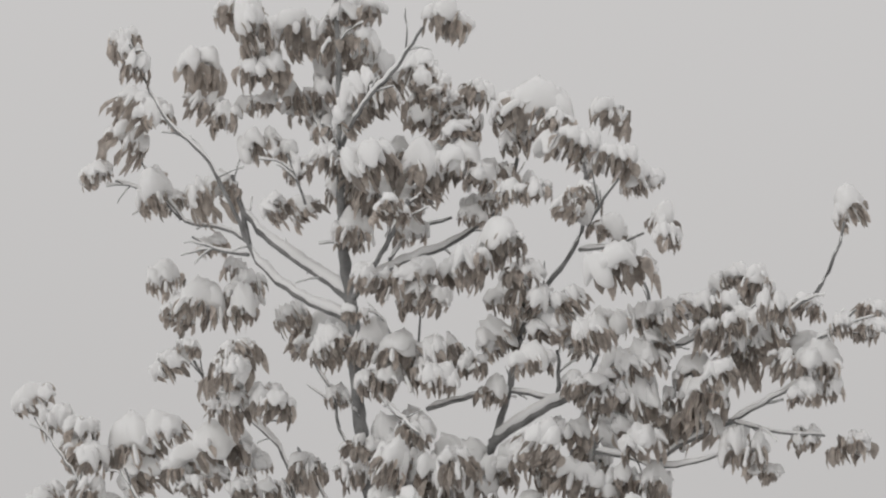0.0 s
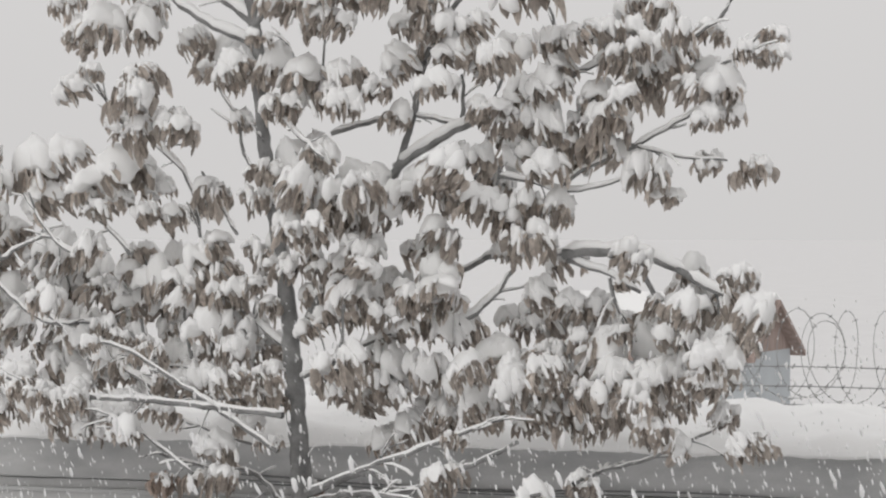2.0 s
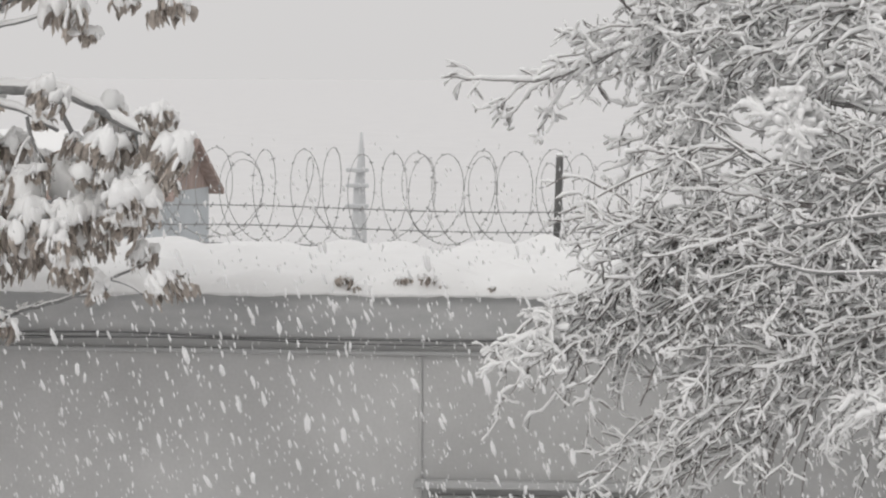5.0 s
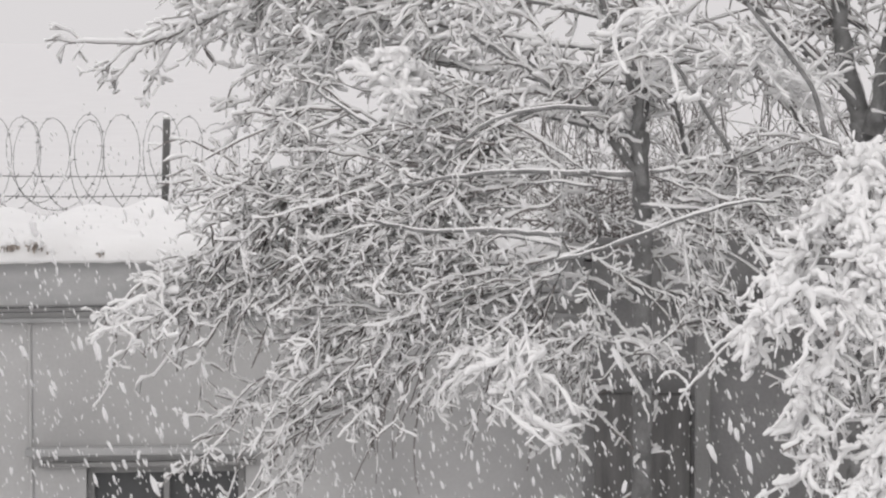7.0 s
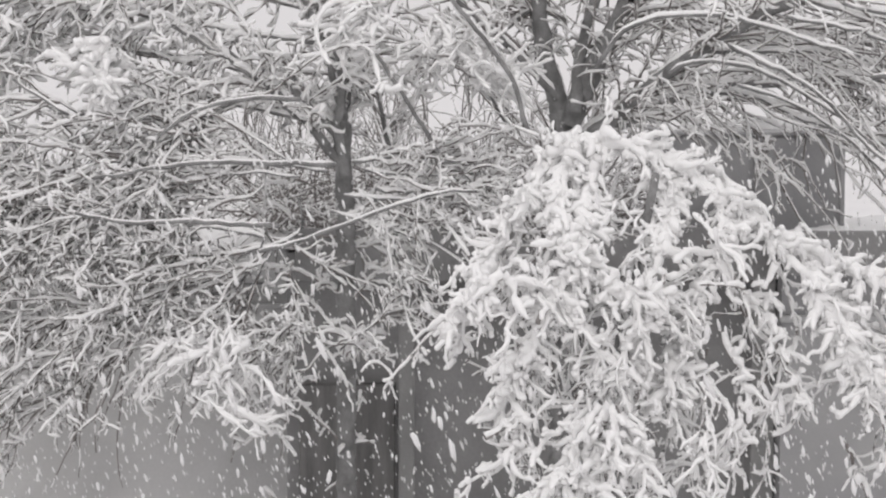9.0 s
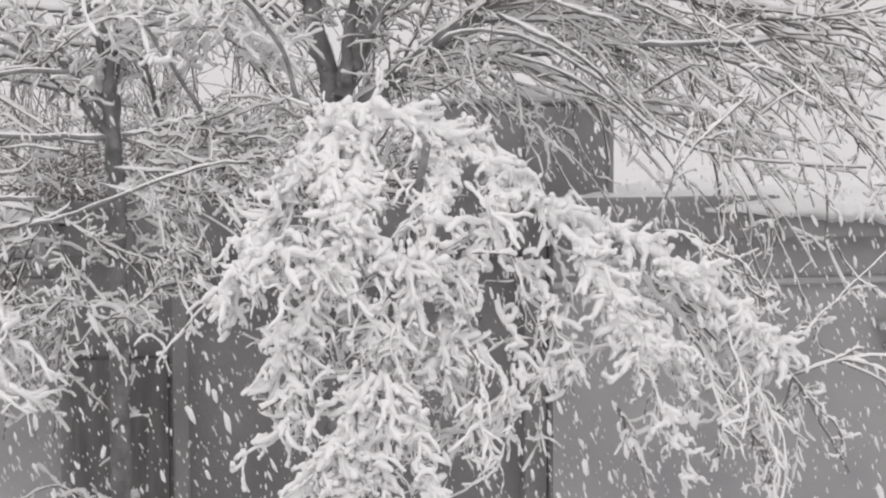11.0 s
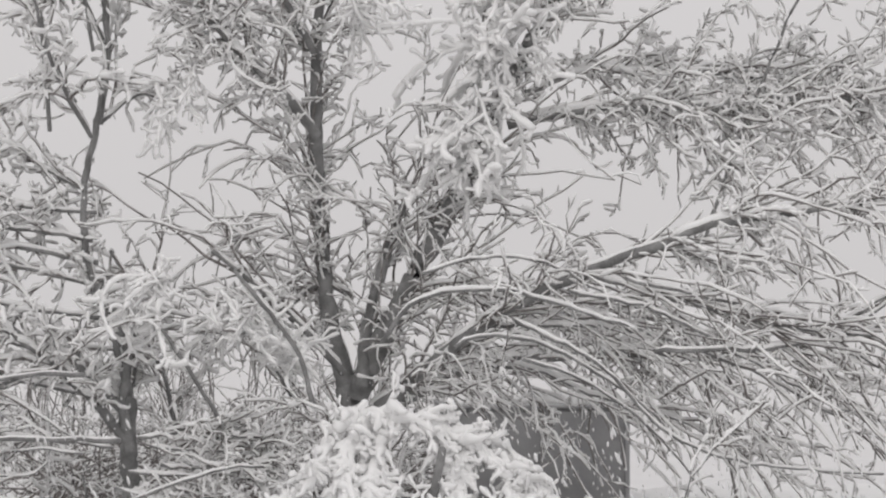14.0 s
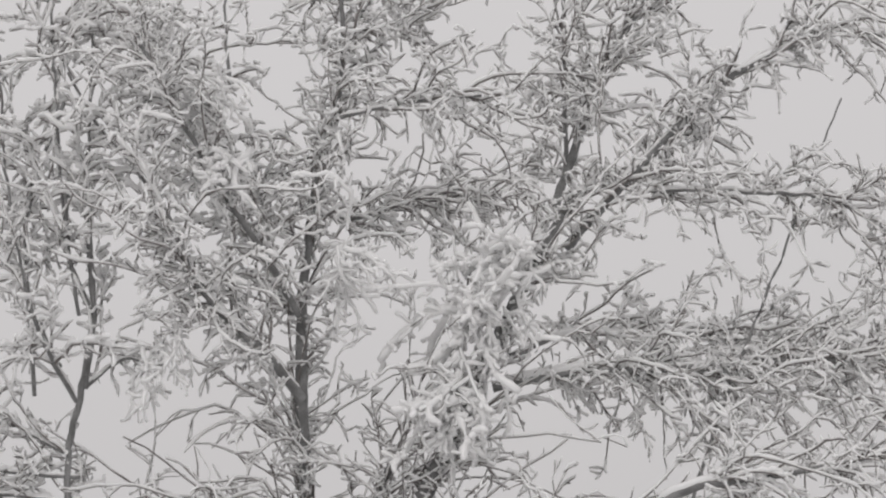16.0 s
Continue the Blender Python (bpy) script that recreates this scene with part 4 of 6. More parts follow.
leaf_clusters(tree_a, ((-7.69, 14.20, 7.11, 0.14), (-7.45, 14.20, 7.05, 0.16), (-7.53, 14.20, 7.21, 0.13), (-7.24, 14.20, 7.11, 0.13), (-7.32, 14.20, 6.92, 0.15), (-7.04, 14.20, 6.95, 0.14), (-6.85, 14.20, 6.97, 0.20), (-6.65, 14.20, 6.85, 0.13), (-6.96, 14.20, 6.80, 0.13), (-6.40, 14.20, 6.94, 0.17), (-6.50, 14.20, 6.70, 0.15), (-6.27, 14.20, 6.61, 0.16),))
leaf_clusters(tree_a, ((-6.20, 14.20, 6.50, 0.12), (-7.61, 14.20, 6.96, 0.15), (-7.73, 14.20, 7.00, 0.12),))
leaf_clusters(tree_a, ((-7.99, 14.00, 6.56, 0.15), (-7.75, 14.00, 6.65, 0.18), (-7.50, 14.00, 6.60, 0.18), (-7.26, 14.00, 6.62, 0.15), (-7.58, 14.00, 6.46, 0.15), (-7.34, 14.00, 6.41, 0.13), (-7.91, 14.00, 6.51, 0.16), (-6.89, 14.00, 6.42, 0.11), (-6.71, 14.00, 6.44, 0.14), (-7.79, 14.00, 6.72, 0.13), (-7.14, 14.00, 6.54, 0.12), (-8.12, 14.00, 6.67, 0.10),))
leaf_clusters(tree_a, ((-8.46, 13.80, 6.38, 0.12), (-8.08, 13.80, 6.18, 0.10), (-6.85, 13.80, 6.08, 0.18), (-6.96, 13.80, 5.95, 0.16), (-6.73, 13.80, 5.91, 0.13), (-7.43, 13.80, 5.94, 0.18), (-7.24, 13.80, 5.96, 0.15), (-7.63, 13.80, 5.88, 0.15), (-7.04, 13.80, 5.78, 0.15), (-6.85, 13.80, 5.63, 0.13), (-7.32, 13.80, 5.79, 0.13), (-7.55, 13.80, 5.77, 0.12),))
leaf_clusters(tree_a, ((-6.57, 13.80, 5.59, 0.17), (-6.70, 13.80, 5.77, 0.13), (-6.01, 13.80, 5.92, 0.20), (-5.86, 13.80, 6.17, 0.11), (-5.74, 13.80, 6.06, 0.09), (-6.24, 13.80, 6.16, 0.12), (-6.43, 13.80, 6.27, 0.12), (-6.29, 13.80, 5.62, 0.15), (-6.18, 13.80, 5.51, 0.15), (-5.96, 13.80, 5.47, 0.13), (-5.74, 13.80, 5.64, 0.15), (-5.56, 13.80, 5.66, 0.13),))
leaf_clusters(tree_a, ((-6.43, 13.80, 5.72, 0.12),))
leaf_clusters(tree_a, ((-5.61, 14.20, 5.87, 0.12), (-5.50, 14.20, 5.75, 0.13), (-5.36, 14.20, 5.81, 0.12), (-4.86, 14.20, 6.25, 0.15), (-4.75, 14.20, 5.65, 0.11), (-4.70, 14.20, 5.52, 0.09), (-5.08, 14.20, 5.67, 0.11), (-5.29, 14.20, 5.54, 0.18), (-5.44, 14.20, 5.38, 0.16), (-5.19, 14.20, 5.43, 0.13), (-4.95, 14.20, 5.33, 0.16), (-4.95, 14.20, 5.20, 0.12),))
leaf_clusters(tree_a, ((-5.72, 14.00, 5.27, 0.16), (-5.61, 14.00, 5.14, 0.18), (-5.83, 14.00, 5.14, 0.15), (-5.47, 14.00, 5.40, 0.13), (-5.97, 14.00, 5.35, 0.12), (-5.37, 14.00, 4.83, 0.15), (-5.32, 14.00, 4.70, 0.10), (-4.83, 14.00, 4.86, 0.13), (-5.90, 14.00, 4.97, 0.16), (-5.69, 14.00, 5.00, 0.15), (-6.08, 14.00, 5.15, 0.16), (-6.34, 14.00, 5.22, 0.16),))
leaf_clusters(tree_a, ((-9.66, 14.30, 6.04, 0.14), (-9.75, 14.30, 5.89, 0.09), (-9.29, 14.30, 5.83, 0.18), (-9.12, 14.30, 5.90, 0.15), (-8.98, 14.30, 5.78, 0.13), (-9.47, 14.30, 5.76, 0.12), (-8.68, 14.30, 5.66, 0.16), (-8.59, 14.30, 5.54, 0.15), (-8.76, 14.30, 5.77, 0.13), (-9.03, 14.30, 5.97, 0.12), (-9.16, 14.30, 6.09, 0.10), (-8.20, 14.30, 5.57, 0.15),))
leaf_clusters(tree_a, ((-9.32, 13.80, 5.43, 0.13), (-9.19, 13.80, 5.53, 0.10), (-8.79, 13.80, 5.49, 0.18), (-8.71, 13.80, 5.34, 0.16), (-8.45, 13.80, 5.15, 0.15), (-8.92, 13.80, 5.42, 0.15), (-8.58, 13.80, 5.23, 0.13), (-8.75, 13.80, 5.12, 0.15), (-7.39, 13.80, 5.34, 0.16), (-7.24, 13.80, 5.44, 0.16), (-7.16, 13.80, 5.26, 0.13), (-7.63, 13.80, 5.38, 0.15),))
leaf_clusters(tree_a, ((-7.79, 14.00, 4.90, 0.15), (-7.62, 14.00, 4.97, 0.16), (-7.91, 14.00, 4.87, 0.13), (-7.58, 14.00, 4.75, 0.16), (-7.26, 14.00, 4.75, 0.16), (-6.84, 14.00, 4.80, 0.17), (-6.57, 14.00, 4.95, 0.16), (-6.53, 14.00, 4.81, 0.13), (-6.42, 14.00, 5.08, 0.16), (-6.23, 14.00, 5.18, 0.15), (-6.95, 14.00, 4.71, 0.13), (-7.11, 14.00, 4.68, 0.15),))
leaf_clusters(tree_a, ((-10.44, 14.30, 4.22, 0.18), (-10.11, 14.30, 3.88, 0.18), (-9.74, 14.30, 3.62, 0.18), (-10.30, 14.30, 3.60, 0.16), (-9.38, 14.30, 3.55, 0.18), (-9.03, 14.30, 3.48, 0.16), (-9.93, 14.30, 3.46, 0.16), (-10.44, 14.30, 3.37, 0.16), (-9.56, 14.30, 3.36, 0.16), (-9.20, 14.30, 3.78, 0.18), (-8.85, 14.30, 3.64, 0.16), (-8.68, 14.30, 4.01, 0.16),))
leaf_clusters(tree_a, ((-9.65, 14.30, 3.92, 0.18), (-9.07, 14.30, 4.23, 0.18),))
leaf_clusters(tree_a, ((-6.62, 14.10, 3.90, 0.15), (-6.39, 14.10, 3.98, 0.15), (-6.10, 14.10, 4.12, 0.13), (-5.95, 14.10, 4.05, 0.13), (-5.77, 14.10, 3.85, 0.15), (-5.66, 14.10, 3.55, 0.15), (-5.20, 14.10, 3.73, 0.15), (-5.02, 14.10, 4.13, 0.15), (-5.12, 14.10, 4.03, 0.15), (-5.33, 14.10, 4.06, 0.13), (-6.81, 14.10, 4.39, 0.13), (-6.66, 14.10, 4.46, 0.13),))
leaf_clusters(tree_a, ((-7.09, 14.10, 4.39, 0.13), (-7.17, 14.10, 4.17, 0.13), (-7.56, 14.10, 3.92, 0.15), (-7.64, 14.10, 4.10, 0.13), (-7.93, 14.10, 4.03, 0.13), (-8.05, 14.10, 4.17, 0.13), (-8.90, 14.10, 4.16, 0.15), (-9.30, 14.10, 4.08, 0.15), (-9.88, 14.10, 4.23, 0.15), (-10.16, 14.10, 4.07, 0.15),))
leaf_clusters(tree_a, ((-10.51, 14.20, 5.11, 0.16), (-10.23, 14.20, 5.03, 0.16), (-9.95, 14.20, 4.91, 0.20), (-9.72, 14.20, 5.00, 0.15), (-10.14, 14.20, 4.84, 0.15), (-10.32, 14.20, 4.88, 0.15), (-9.10, 14.20, 4.87, 0.20), (-8.96, 14.20, 4.79, 0.13), (-9.36, 14.20, 4.75, 0.15), (-9.14, 14.20, 4.68, 0.15), (-8.79, 14.20, 4.60, 0.13), (-8.38, 14.20, 4.75, 0.16),))
leaf_clusters(tree_a, ((-8.49, 14.20, 4.67, 0.12),))
leaf_clusters(tree_a, ((-10.19, 14.40, 4.45, 0.18), (-9.95, 14.40, 4.34, 0.16), (-10.37, 14.40, 4.34, 0.16), (-9.72, 14.40, 4.42, 0.15), (-9.54, 14.40, 4.26, 0.16), (-10.52, 14.40, 4.06, 0.16), (-10.23, 14.40, 4.03, 0.20), (-9.90, 14.40, 4.07, 0.20), (-9.68, 14.40, 4.15, 0.16), (-9.36, 14.40, 4.11, 0.16), (-9.13, 14.40, 4.34, 0.16), (-8.91, 14.40, 4.27, 0.16),))
leaf_clusters(tree_a, ((-8.24, 14.00, 4.10, 0.16), (-8.41, 14.00, 4.38, 0.16), (-8.00, 14.00, 4.38, 0.15), (-7.83, 14.00, 4.28, 0.13), (-8.58, 14.00, 4.17, 0.16), (-8.33, 14.00, 4.24, 0.15), (-8.16, 14.00, 3.92, 0.16), (-8.29, 14.00, 3.81, 0.15), (-8.08, 14.00, 3.74, 0.13), (-7.67, 14.00, 4.35, 0.12), (-7.51, 14.00, 4.10, 0.15), (-7.35, 14.00, 4.28, 0.13),))
leaf_clusters(tree_a, ((-7.27, 13.70, 3.68, 0.25), (-7.43, 13.70, 4.60, 0.15), (-7.51, 13.70, 4.77, 0.16), (-7.19, 13.70, 4.59, 0.16), (-7.12, 13.70, 4.39, 0.13), (-7.00, 13.70, 4.76, 0.15), (-6.62, 13.70, 4.80, 0.16), (-6.43, 13.70, 4.86, 0.15), (-7.27, 13.70, 4.70, 0.15), (-7.04, 13.70, 4.29, 0.12), (-7.55, 13.70, 4.53, 0.13), (-7.35, 13.70, 4.49, 0.15),))
leaf_clusters(tree_a, ((-6.26, 13.80, 4.53, 0.16), (-6.07, 13.80, 4.46, 0.18), (-6.00, 13.80, 4.32, 0.13), (-6.15, 13.80, 4.66, 0.13), (-6.41, 13.80, 4.66, 0.15), (-5.96, 13.80, 4.62, 0.12), (-6.71, 13.80, 4.25, 0.15), (-6.86, 13.80, 4.12, 0.15), (-6.63, 13.80, 4.12, 0.16), (-7.01, 13.80, 4.04, 0.15), (-7.25, 13.80, 4.04, 0.15), (-6.78, 13.80, 3.94, 0.15),))
leaf_clusters(tree_a, ((-6.14, 14.30, 3.94, 0.16), (-5.92, 14.30, 3.94, 0.15), (-6.30, 14.30, 3.90, 0.13), (-5.81, 14.30, 4.05, 0.13), (-5.34, 14.30, 4.12, 0.16), (-5.13, 14.30, 3.92, 0.16), (-4.90, 14.30, 4.19, 0.10), (-4.92, 14.30, 3.99, 0.13), (-5.23, 14.30, 3.85, 0.15), (-5.45, 14.30, 3.92, 0.15), (-4.99, 14.30, 3.82, 0.13), (-5.66, 14.30, 3.95, 0.13),))
leaf_clusters(tree_a, ((-6.65, 14.00, 3.70, 0.16), (-6.84, 14.00, 3.66, 0.15), (-6.42, 14.00, 3.71, 0.16), (-6.58, 14.00, 3.56, 0.15), (-6.28, 14.00, 3.67, 0.16), (-6.02, 14.00, 3.75, 0.15), (-6.16, 14.00, 3.54, 0.16), (-5.91, 14.00, 3.62, 0.15), (-5.69, 14.00, 3.72, 0.16), (-5.47, 14.00, 3.73, 0.18), (-5.30, 14.00, 3.63, 0.16), (-5.42, 14.00, 3.60, 0.20),))
leaf_clusters(tree_a, ((-7.18, 14.20, 3.57, 0.15), (-6.83, 14.20, 3.44, 0.16), (-6.55, 14.20, 3.38, 0.16), (-6.29, 14.20, 3.35, 0.15), (-5.96, 14.20, 3.40, 0.16), (-5.70, 14.20, 3.41, 0.15), (-5.41, 14.20, 3.45, 0.15), (-5.09, 14.20, 3.39, 0.12), (-5.20, 14.20, 3.59, 0.10), (-5.02, 14.20, 3.63, 0.10), (-7.06, 14.20, 3.40, 0.15), (-7.38, 14.20, 3.43, 0.13),))
leaf_clusters(tree_a, ((-10.56, 14.40, 3.83, 0.16), (-10.28, 14.40, 3.79, 0.16), (-10.00, 14.40, 3.72, 0.15), (-9.72, 14.40, 3.84, 0.16), (-9.45, 14.40, 3.88, 0.16), (-9.13, 14.40, 4.00, 0.16), (-8.91, 14.40, 3.89, 0.15), (-10.47, 14.40, 3.52, 0.15), (-10.14, 14.40, 3.29, 0.15), (-9.81, 14.40, 3.23, 0.15), (-9.49, 14.40, 3.28, 0.15), (-10.51, 14.40, 3.21, 0.13),))
leaf_clusters(tree_a, ((-8.88, 13.80, 3.33, 0.13), (-8.54, 13.80, 3.35, 0.13), (-8.29, 13.80, 3.46, 0.13), (-8.04, 13.80, 3.57, 0.13), (-7.88, 13.80, 3.47, 0.15), (-8.13, 13.80, 3.29, 0.13), (-9.67, 13.80, 3.57, 0.13), (-9.14, 13.80, 3.65, 0.13), (-8.75, 13.80, 3.73, 0.13), (-8.42, 13.80, 3.74, 0.13), (-7.80, 13.80, 3.61, 0.13), (-8.33, 13.80, 3.89, 0.15),))
leaf_clusters(tree_a, ((-4.68, 13.60, 4.24, 0.12), (-4.74, 13.60, 4.12, 0.14), (-4.59, 13.60, 4.02, 0.11), (-4.79, 13.60, 3.97, 0.14), (-4.86, 13.60, 3.83, 0.14), (-4.71, 13.60, 3.89, 0.11), (-4.98, 13.60, 4.05, 0.13),))
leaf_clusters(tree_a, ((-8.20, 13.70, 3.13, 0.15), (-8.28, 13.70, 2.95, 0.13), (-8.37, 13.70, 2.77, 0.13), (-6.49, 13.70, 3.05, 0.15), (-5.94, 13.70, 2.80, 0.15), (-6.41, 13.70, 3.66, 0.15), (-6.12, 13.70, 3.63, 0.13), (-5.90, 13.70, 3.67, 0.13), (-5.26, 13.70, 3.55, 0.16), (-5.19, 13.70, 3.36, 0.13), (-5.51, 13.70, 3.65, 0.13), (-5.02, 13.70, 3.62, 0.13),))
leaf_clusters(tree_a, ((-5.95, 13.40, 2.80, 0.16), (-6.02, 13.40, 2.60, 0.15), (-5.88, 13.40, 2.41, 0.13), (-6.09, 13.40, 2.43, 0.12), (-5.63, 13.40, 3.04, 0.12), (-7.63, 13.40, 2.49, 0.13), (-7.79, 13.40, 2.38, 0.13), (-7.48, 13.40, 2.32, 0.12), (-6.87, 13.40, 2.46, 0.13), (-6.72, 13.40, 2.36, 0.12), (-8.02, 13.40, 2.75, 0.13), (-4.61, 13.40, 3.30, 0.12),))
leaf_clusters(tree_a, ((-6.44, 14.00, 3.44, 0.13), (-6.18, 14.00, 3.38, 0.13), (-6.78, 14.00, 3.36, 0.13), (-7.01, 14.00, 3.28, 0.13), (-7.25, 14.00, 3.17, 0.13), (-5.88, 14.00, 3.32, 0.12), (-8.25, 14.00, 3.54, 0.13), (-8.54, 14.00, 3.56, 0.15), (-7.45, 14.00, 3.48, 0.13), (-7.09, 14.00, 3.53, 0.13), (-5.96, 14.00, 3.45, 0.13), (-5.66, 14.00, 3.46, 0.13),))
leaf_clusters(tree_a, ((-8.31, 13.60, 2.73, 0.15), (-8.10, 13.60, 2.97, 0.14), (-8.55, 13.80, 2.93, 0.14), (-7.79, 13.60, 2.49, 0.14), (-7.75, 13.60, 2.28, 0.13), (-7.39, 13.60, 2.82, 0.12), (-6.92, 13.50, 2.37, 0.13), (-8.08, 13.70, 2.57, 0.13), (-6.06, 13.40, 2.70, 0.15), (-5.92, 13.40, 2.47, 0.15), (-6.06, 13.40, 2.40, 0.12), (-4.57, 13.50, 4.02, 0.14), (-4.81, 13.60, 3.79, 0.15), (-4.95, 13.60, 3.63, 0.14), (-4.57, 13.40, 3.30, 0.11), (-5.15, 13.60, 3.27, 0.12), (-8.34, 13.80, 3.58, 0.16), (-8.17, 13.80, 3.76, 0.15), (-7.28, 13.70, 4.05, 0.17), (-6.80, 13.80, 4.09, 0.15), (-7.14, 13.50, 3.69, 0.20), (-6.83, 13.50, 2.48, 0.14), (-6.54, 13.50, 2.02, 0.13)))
leaf_clusters(tree_a, ((-10.69, 14.20, 5.25, 0.15), (-10.49, 14.20, 4.89, 0.16), (-10.68, 14.20, 4.58, 0.16), (-10.13, 14.10, 4.62, 0.15), (-10.48, 14.20, 4.24, 0.16), (-10.70, 14.20, 3.89, 0.16), (-9.99, 14.10, 3.90, 0.15), (-9.47, 14.00, 4.06, 0.14), (-10.37, 14.30, 4.43, 0.14), (-9.84, 14.20, 4.70, 0.15), (-9.25, 14.00, 4.39, 0.14), (-9.74, 14.20, 4.35, 0.14), (-8.90, 14.00, 4.62, 0.13), (-7.46, 13.80, 4.75, 0.14), (-7.22, 13.80, 4.54, 0.14), (-7.50, 13.80, 4.26, 0.14), (-7.25, 13.70, 4.13, 0.13), (-9.44, 14.00, 3.50, 0.15), (-9.09, 14.00, 3.36, 0.14), (-9.42, 13.90, 3.21, 0.14), (-8.64, 13.90, 3.53, 0.14)))
limb(tree_a, 0.020, 0.011, ((-7.59, 13.50, 3.36), (-8.43, 13.50, 3.42), (-9.02, 13.50, 3.44), (-9.62, 13.50, 3.54)), 0.7)
limb(tree_a, 0.017, 0.009, ((-7.63, 13.50, 3.14), (-8.23, 13.50, 3.49), (-8.69, 13.50, 3.73), (-9.02, 13.50, 3.80)), 0.7)
limb(tree_a, 0.013, 0.007, ((-8.23, 13.50, 2.98), (-8.67, 13.50, 3.26), (-8.84, 13.50, 3.30)), 0.7)
limb(tree_a, 0.017, 0.009, ((-7.38, 13.40, 2.92), (-7.00, 13.40, 3.06), (-6.55, 13.40, 3.22), (-6.04, 13.40, 3.41)), 0.7)
limb(tree_a, 0.014, 0.008, ((-7.30, 13.40, 3.50), (-7.15, 13.40, 3.77), (-7.11, 13.40, 4.04)), 0.7)
bones = BONES[tree_a.name]
pos, tan = sample(bones, 70, 0.6)
leaf_clusters(tree_a, [(*p, rng.uniform(0.08, 0.13)) for p in pos if p[2] > 2.4])
pos, tan = sample(bones, 300, 0.25)
P = whips(pos, tan, rng.uniform(0.10, 0.28, 300), 0.5, 0.5, 6, 0.12)
V, Q = twig_mesh(P, 0.006, 0.003, 4)
child("twig_spray", mesh_of("twigs", V, Q, BARK), tree_a, "thin dark twigs", "stuff")
V, Q = snow_mesh(P, 0.008, 5, 0.5)
child("twig_snow", mesh_of("twig_snow", V, Q, SNOW), tree_a, "snow on the twigs", "stuff")


# ---- bare trees with sweeping twigs ----
def dress(tree, n1, n2, len1, len2, spread, droop, r_snow, lift=0.0, lo=0.12, bend=0.27, fan=0.8, above=0.0, crook=0.19, since=0, below=99.0):
    """Shoots in three orders on a tree's limbs, crooked and knotty, each under its line of snow."""
    bones = [b for b in BONES[tree.name][since:] if above < b[0][:, 2].mean() < below]
    pos, tan = sample(bones, n1, lo)
    A = whips(pos, tan, rng.uniform(*len1, n1), spread, droop, 12, crook, lift)
    pos, tan = on_whips(A, n2, 0.05)
    B = whips(pos, tan, rng.uniform(*len2, n2) * rng.uniform(0.4, 1.0, n2), fan, droop * 0.7, 6, bend + 0.12)
    pos, tan = on_whips(B, n2, 0.1)
    C = whips(pos, tan, rng.uniform(0.03, 0.085, n2), 1.0, 0.3, 3, 0.4)
    V, Q = joined([twig_mesh(A, 0.0085, 0.004, 3), twig_mesh(B[:, [0, 2, 5]], 0.0048, 0.003, 3), twig_mesh(C[:, ::2], 0.0036, 0.0026, 3)])
    child("twig_spray", mesh_of("twigs", V, Q, TWIG), tree, "thin bare twigs", "stuff")
    V, Q = joined([snow_mesh(A, r_snow * 1.15, 4, 0.3, 0.85, (0.5, 1.5)), snow_mesh(B, r_snow, 4, 0.25, 0.65, (0.55, 1.5)),
                   snow_mesh(C, min(r_snow * 0.9, 0.0088), 4, 0.1, 0.7, (0.7, 1.3))])
    child("twig_snow", mesh_of("twig_snow", V, Q, SNOW), tree, "snow lining every twig", "stuff")


rng = np.random.default_rng(31)
tree_d = thing("tree", (1.9, 14.6, 0), "large bare many-stemmed tree with sweeping snow-lined branches", "tree")
limb(tree_d, 0.086, 0.072, ((1.42, 14.60, 2.20), (1.43, 14.60, 3.33), (1.43, 14.60, 3.81), (1.40, 14.60, 3.97)), 0.75)
limb(tree_d, 0.058, 0.038, ((1.40, 14.60, 3.97), (1.31, 14.60, 4.30), (1.26, 14.60, 4.75), (1.22, 14.60, 5.37)), 0.75)
limb(tree_d, 0.038, 0.021, ((1.22, 14.60, 5.37), (1.22, 14.60, 5.93), (1.26, 14.60, 6.29), (1.30, 14.60, 6.72)), 0.75)
limb(tree_d, 0.038, 0.024, ((1.46, 14.40, 3.98), (1.50, 14.40, 4.33), (1.60, 14.40, 4.72), (1.76, 14.50, 5.14)), 0.75)
limb(tree_d, 0.069, 0.048, ((1.45, 14.50, 3.91), (1.57, 14.40, 4.24), (1.78, 14.30, 4.65), (1.97, 14.20, 5.03), (2.11, 14.10, 5.35)), 0.75)
limb(tree_d, 0.052, 0.024, ((2.11, 14.10, 5.35), (2.31, 14.10, 5.78), (2.49, 14.10, 6.12), (2.70, 14.10, 6.50)), 0.75)
limb(tree_d, 0.045, 0.028, ((1.43, 14.60, 3.78), (1.58, 14.50, 3.86), (1.73, 14.30, 4.00), (1.97, 14.00, 4.24), (2.22, 13.80, 4.43), (2.62, 13.60, 4.63), (3.02, 13.40, 4.78)), 0.75)
limb(tree_d, 0.028, 0.014, ((3.02, 13.40, 4.78), (3.24, 13.30, 4.88), (3.65, 13.20, 4.94), (4.18, 13.10, 5.04)), 0.75)
limb(tree_d, 0.041, 0.022, ((1.45, 14.70, 3.74), (1.63, 14.70, 3.84), (1.86, 14.70, 3.95), (2.18, 14.80, 4.09), (2.69, 15.00, 4.13), (3.25, 15.20, 4.15), (3.75, 15.40, 4.14)), 0.75)
limb(tree_d, 0.022, 0.010, ((3.75, 15.40, 4.14), (4.21, 15.50, 4.18), (4.53, 15.60, 4.27), (4.97, 15.60, 4.52)), 0.75)
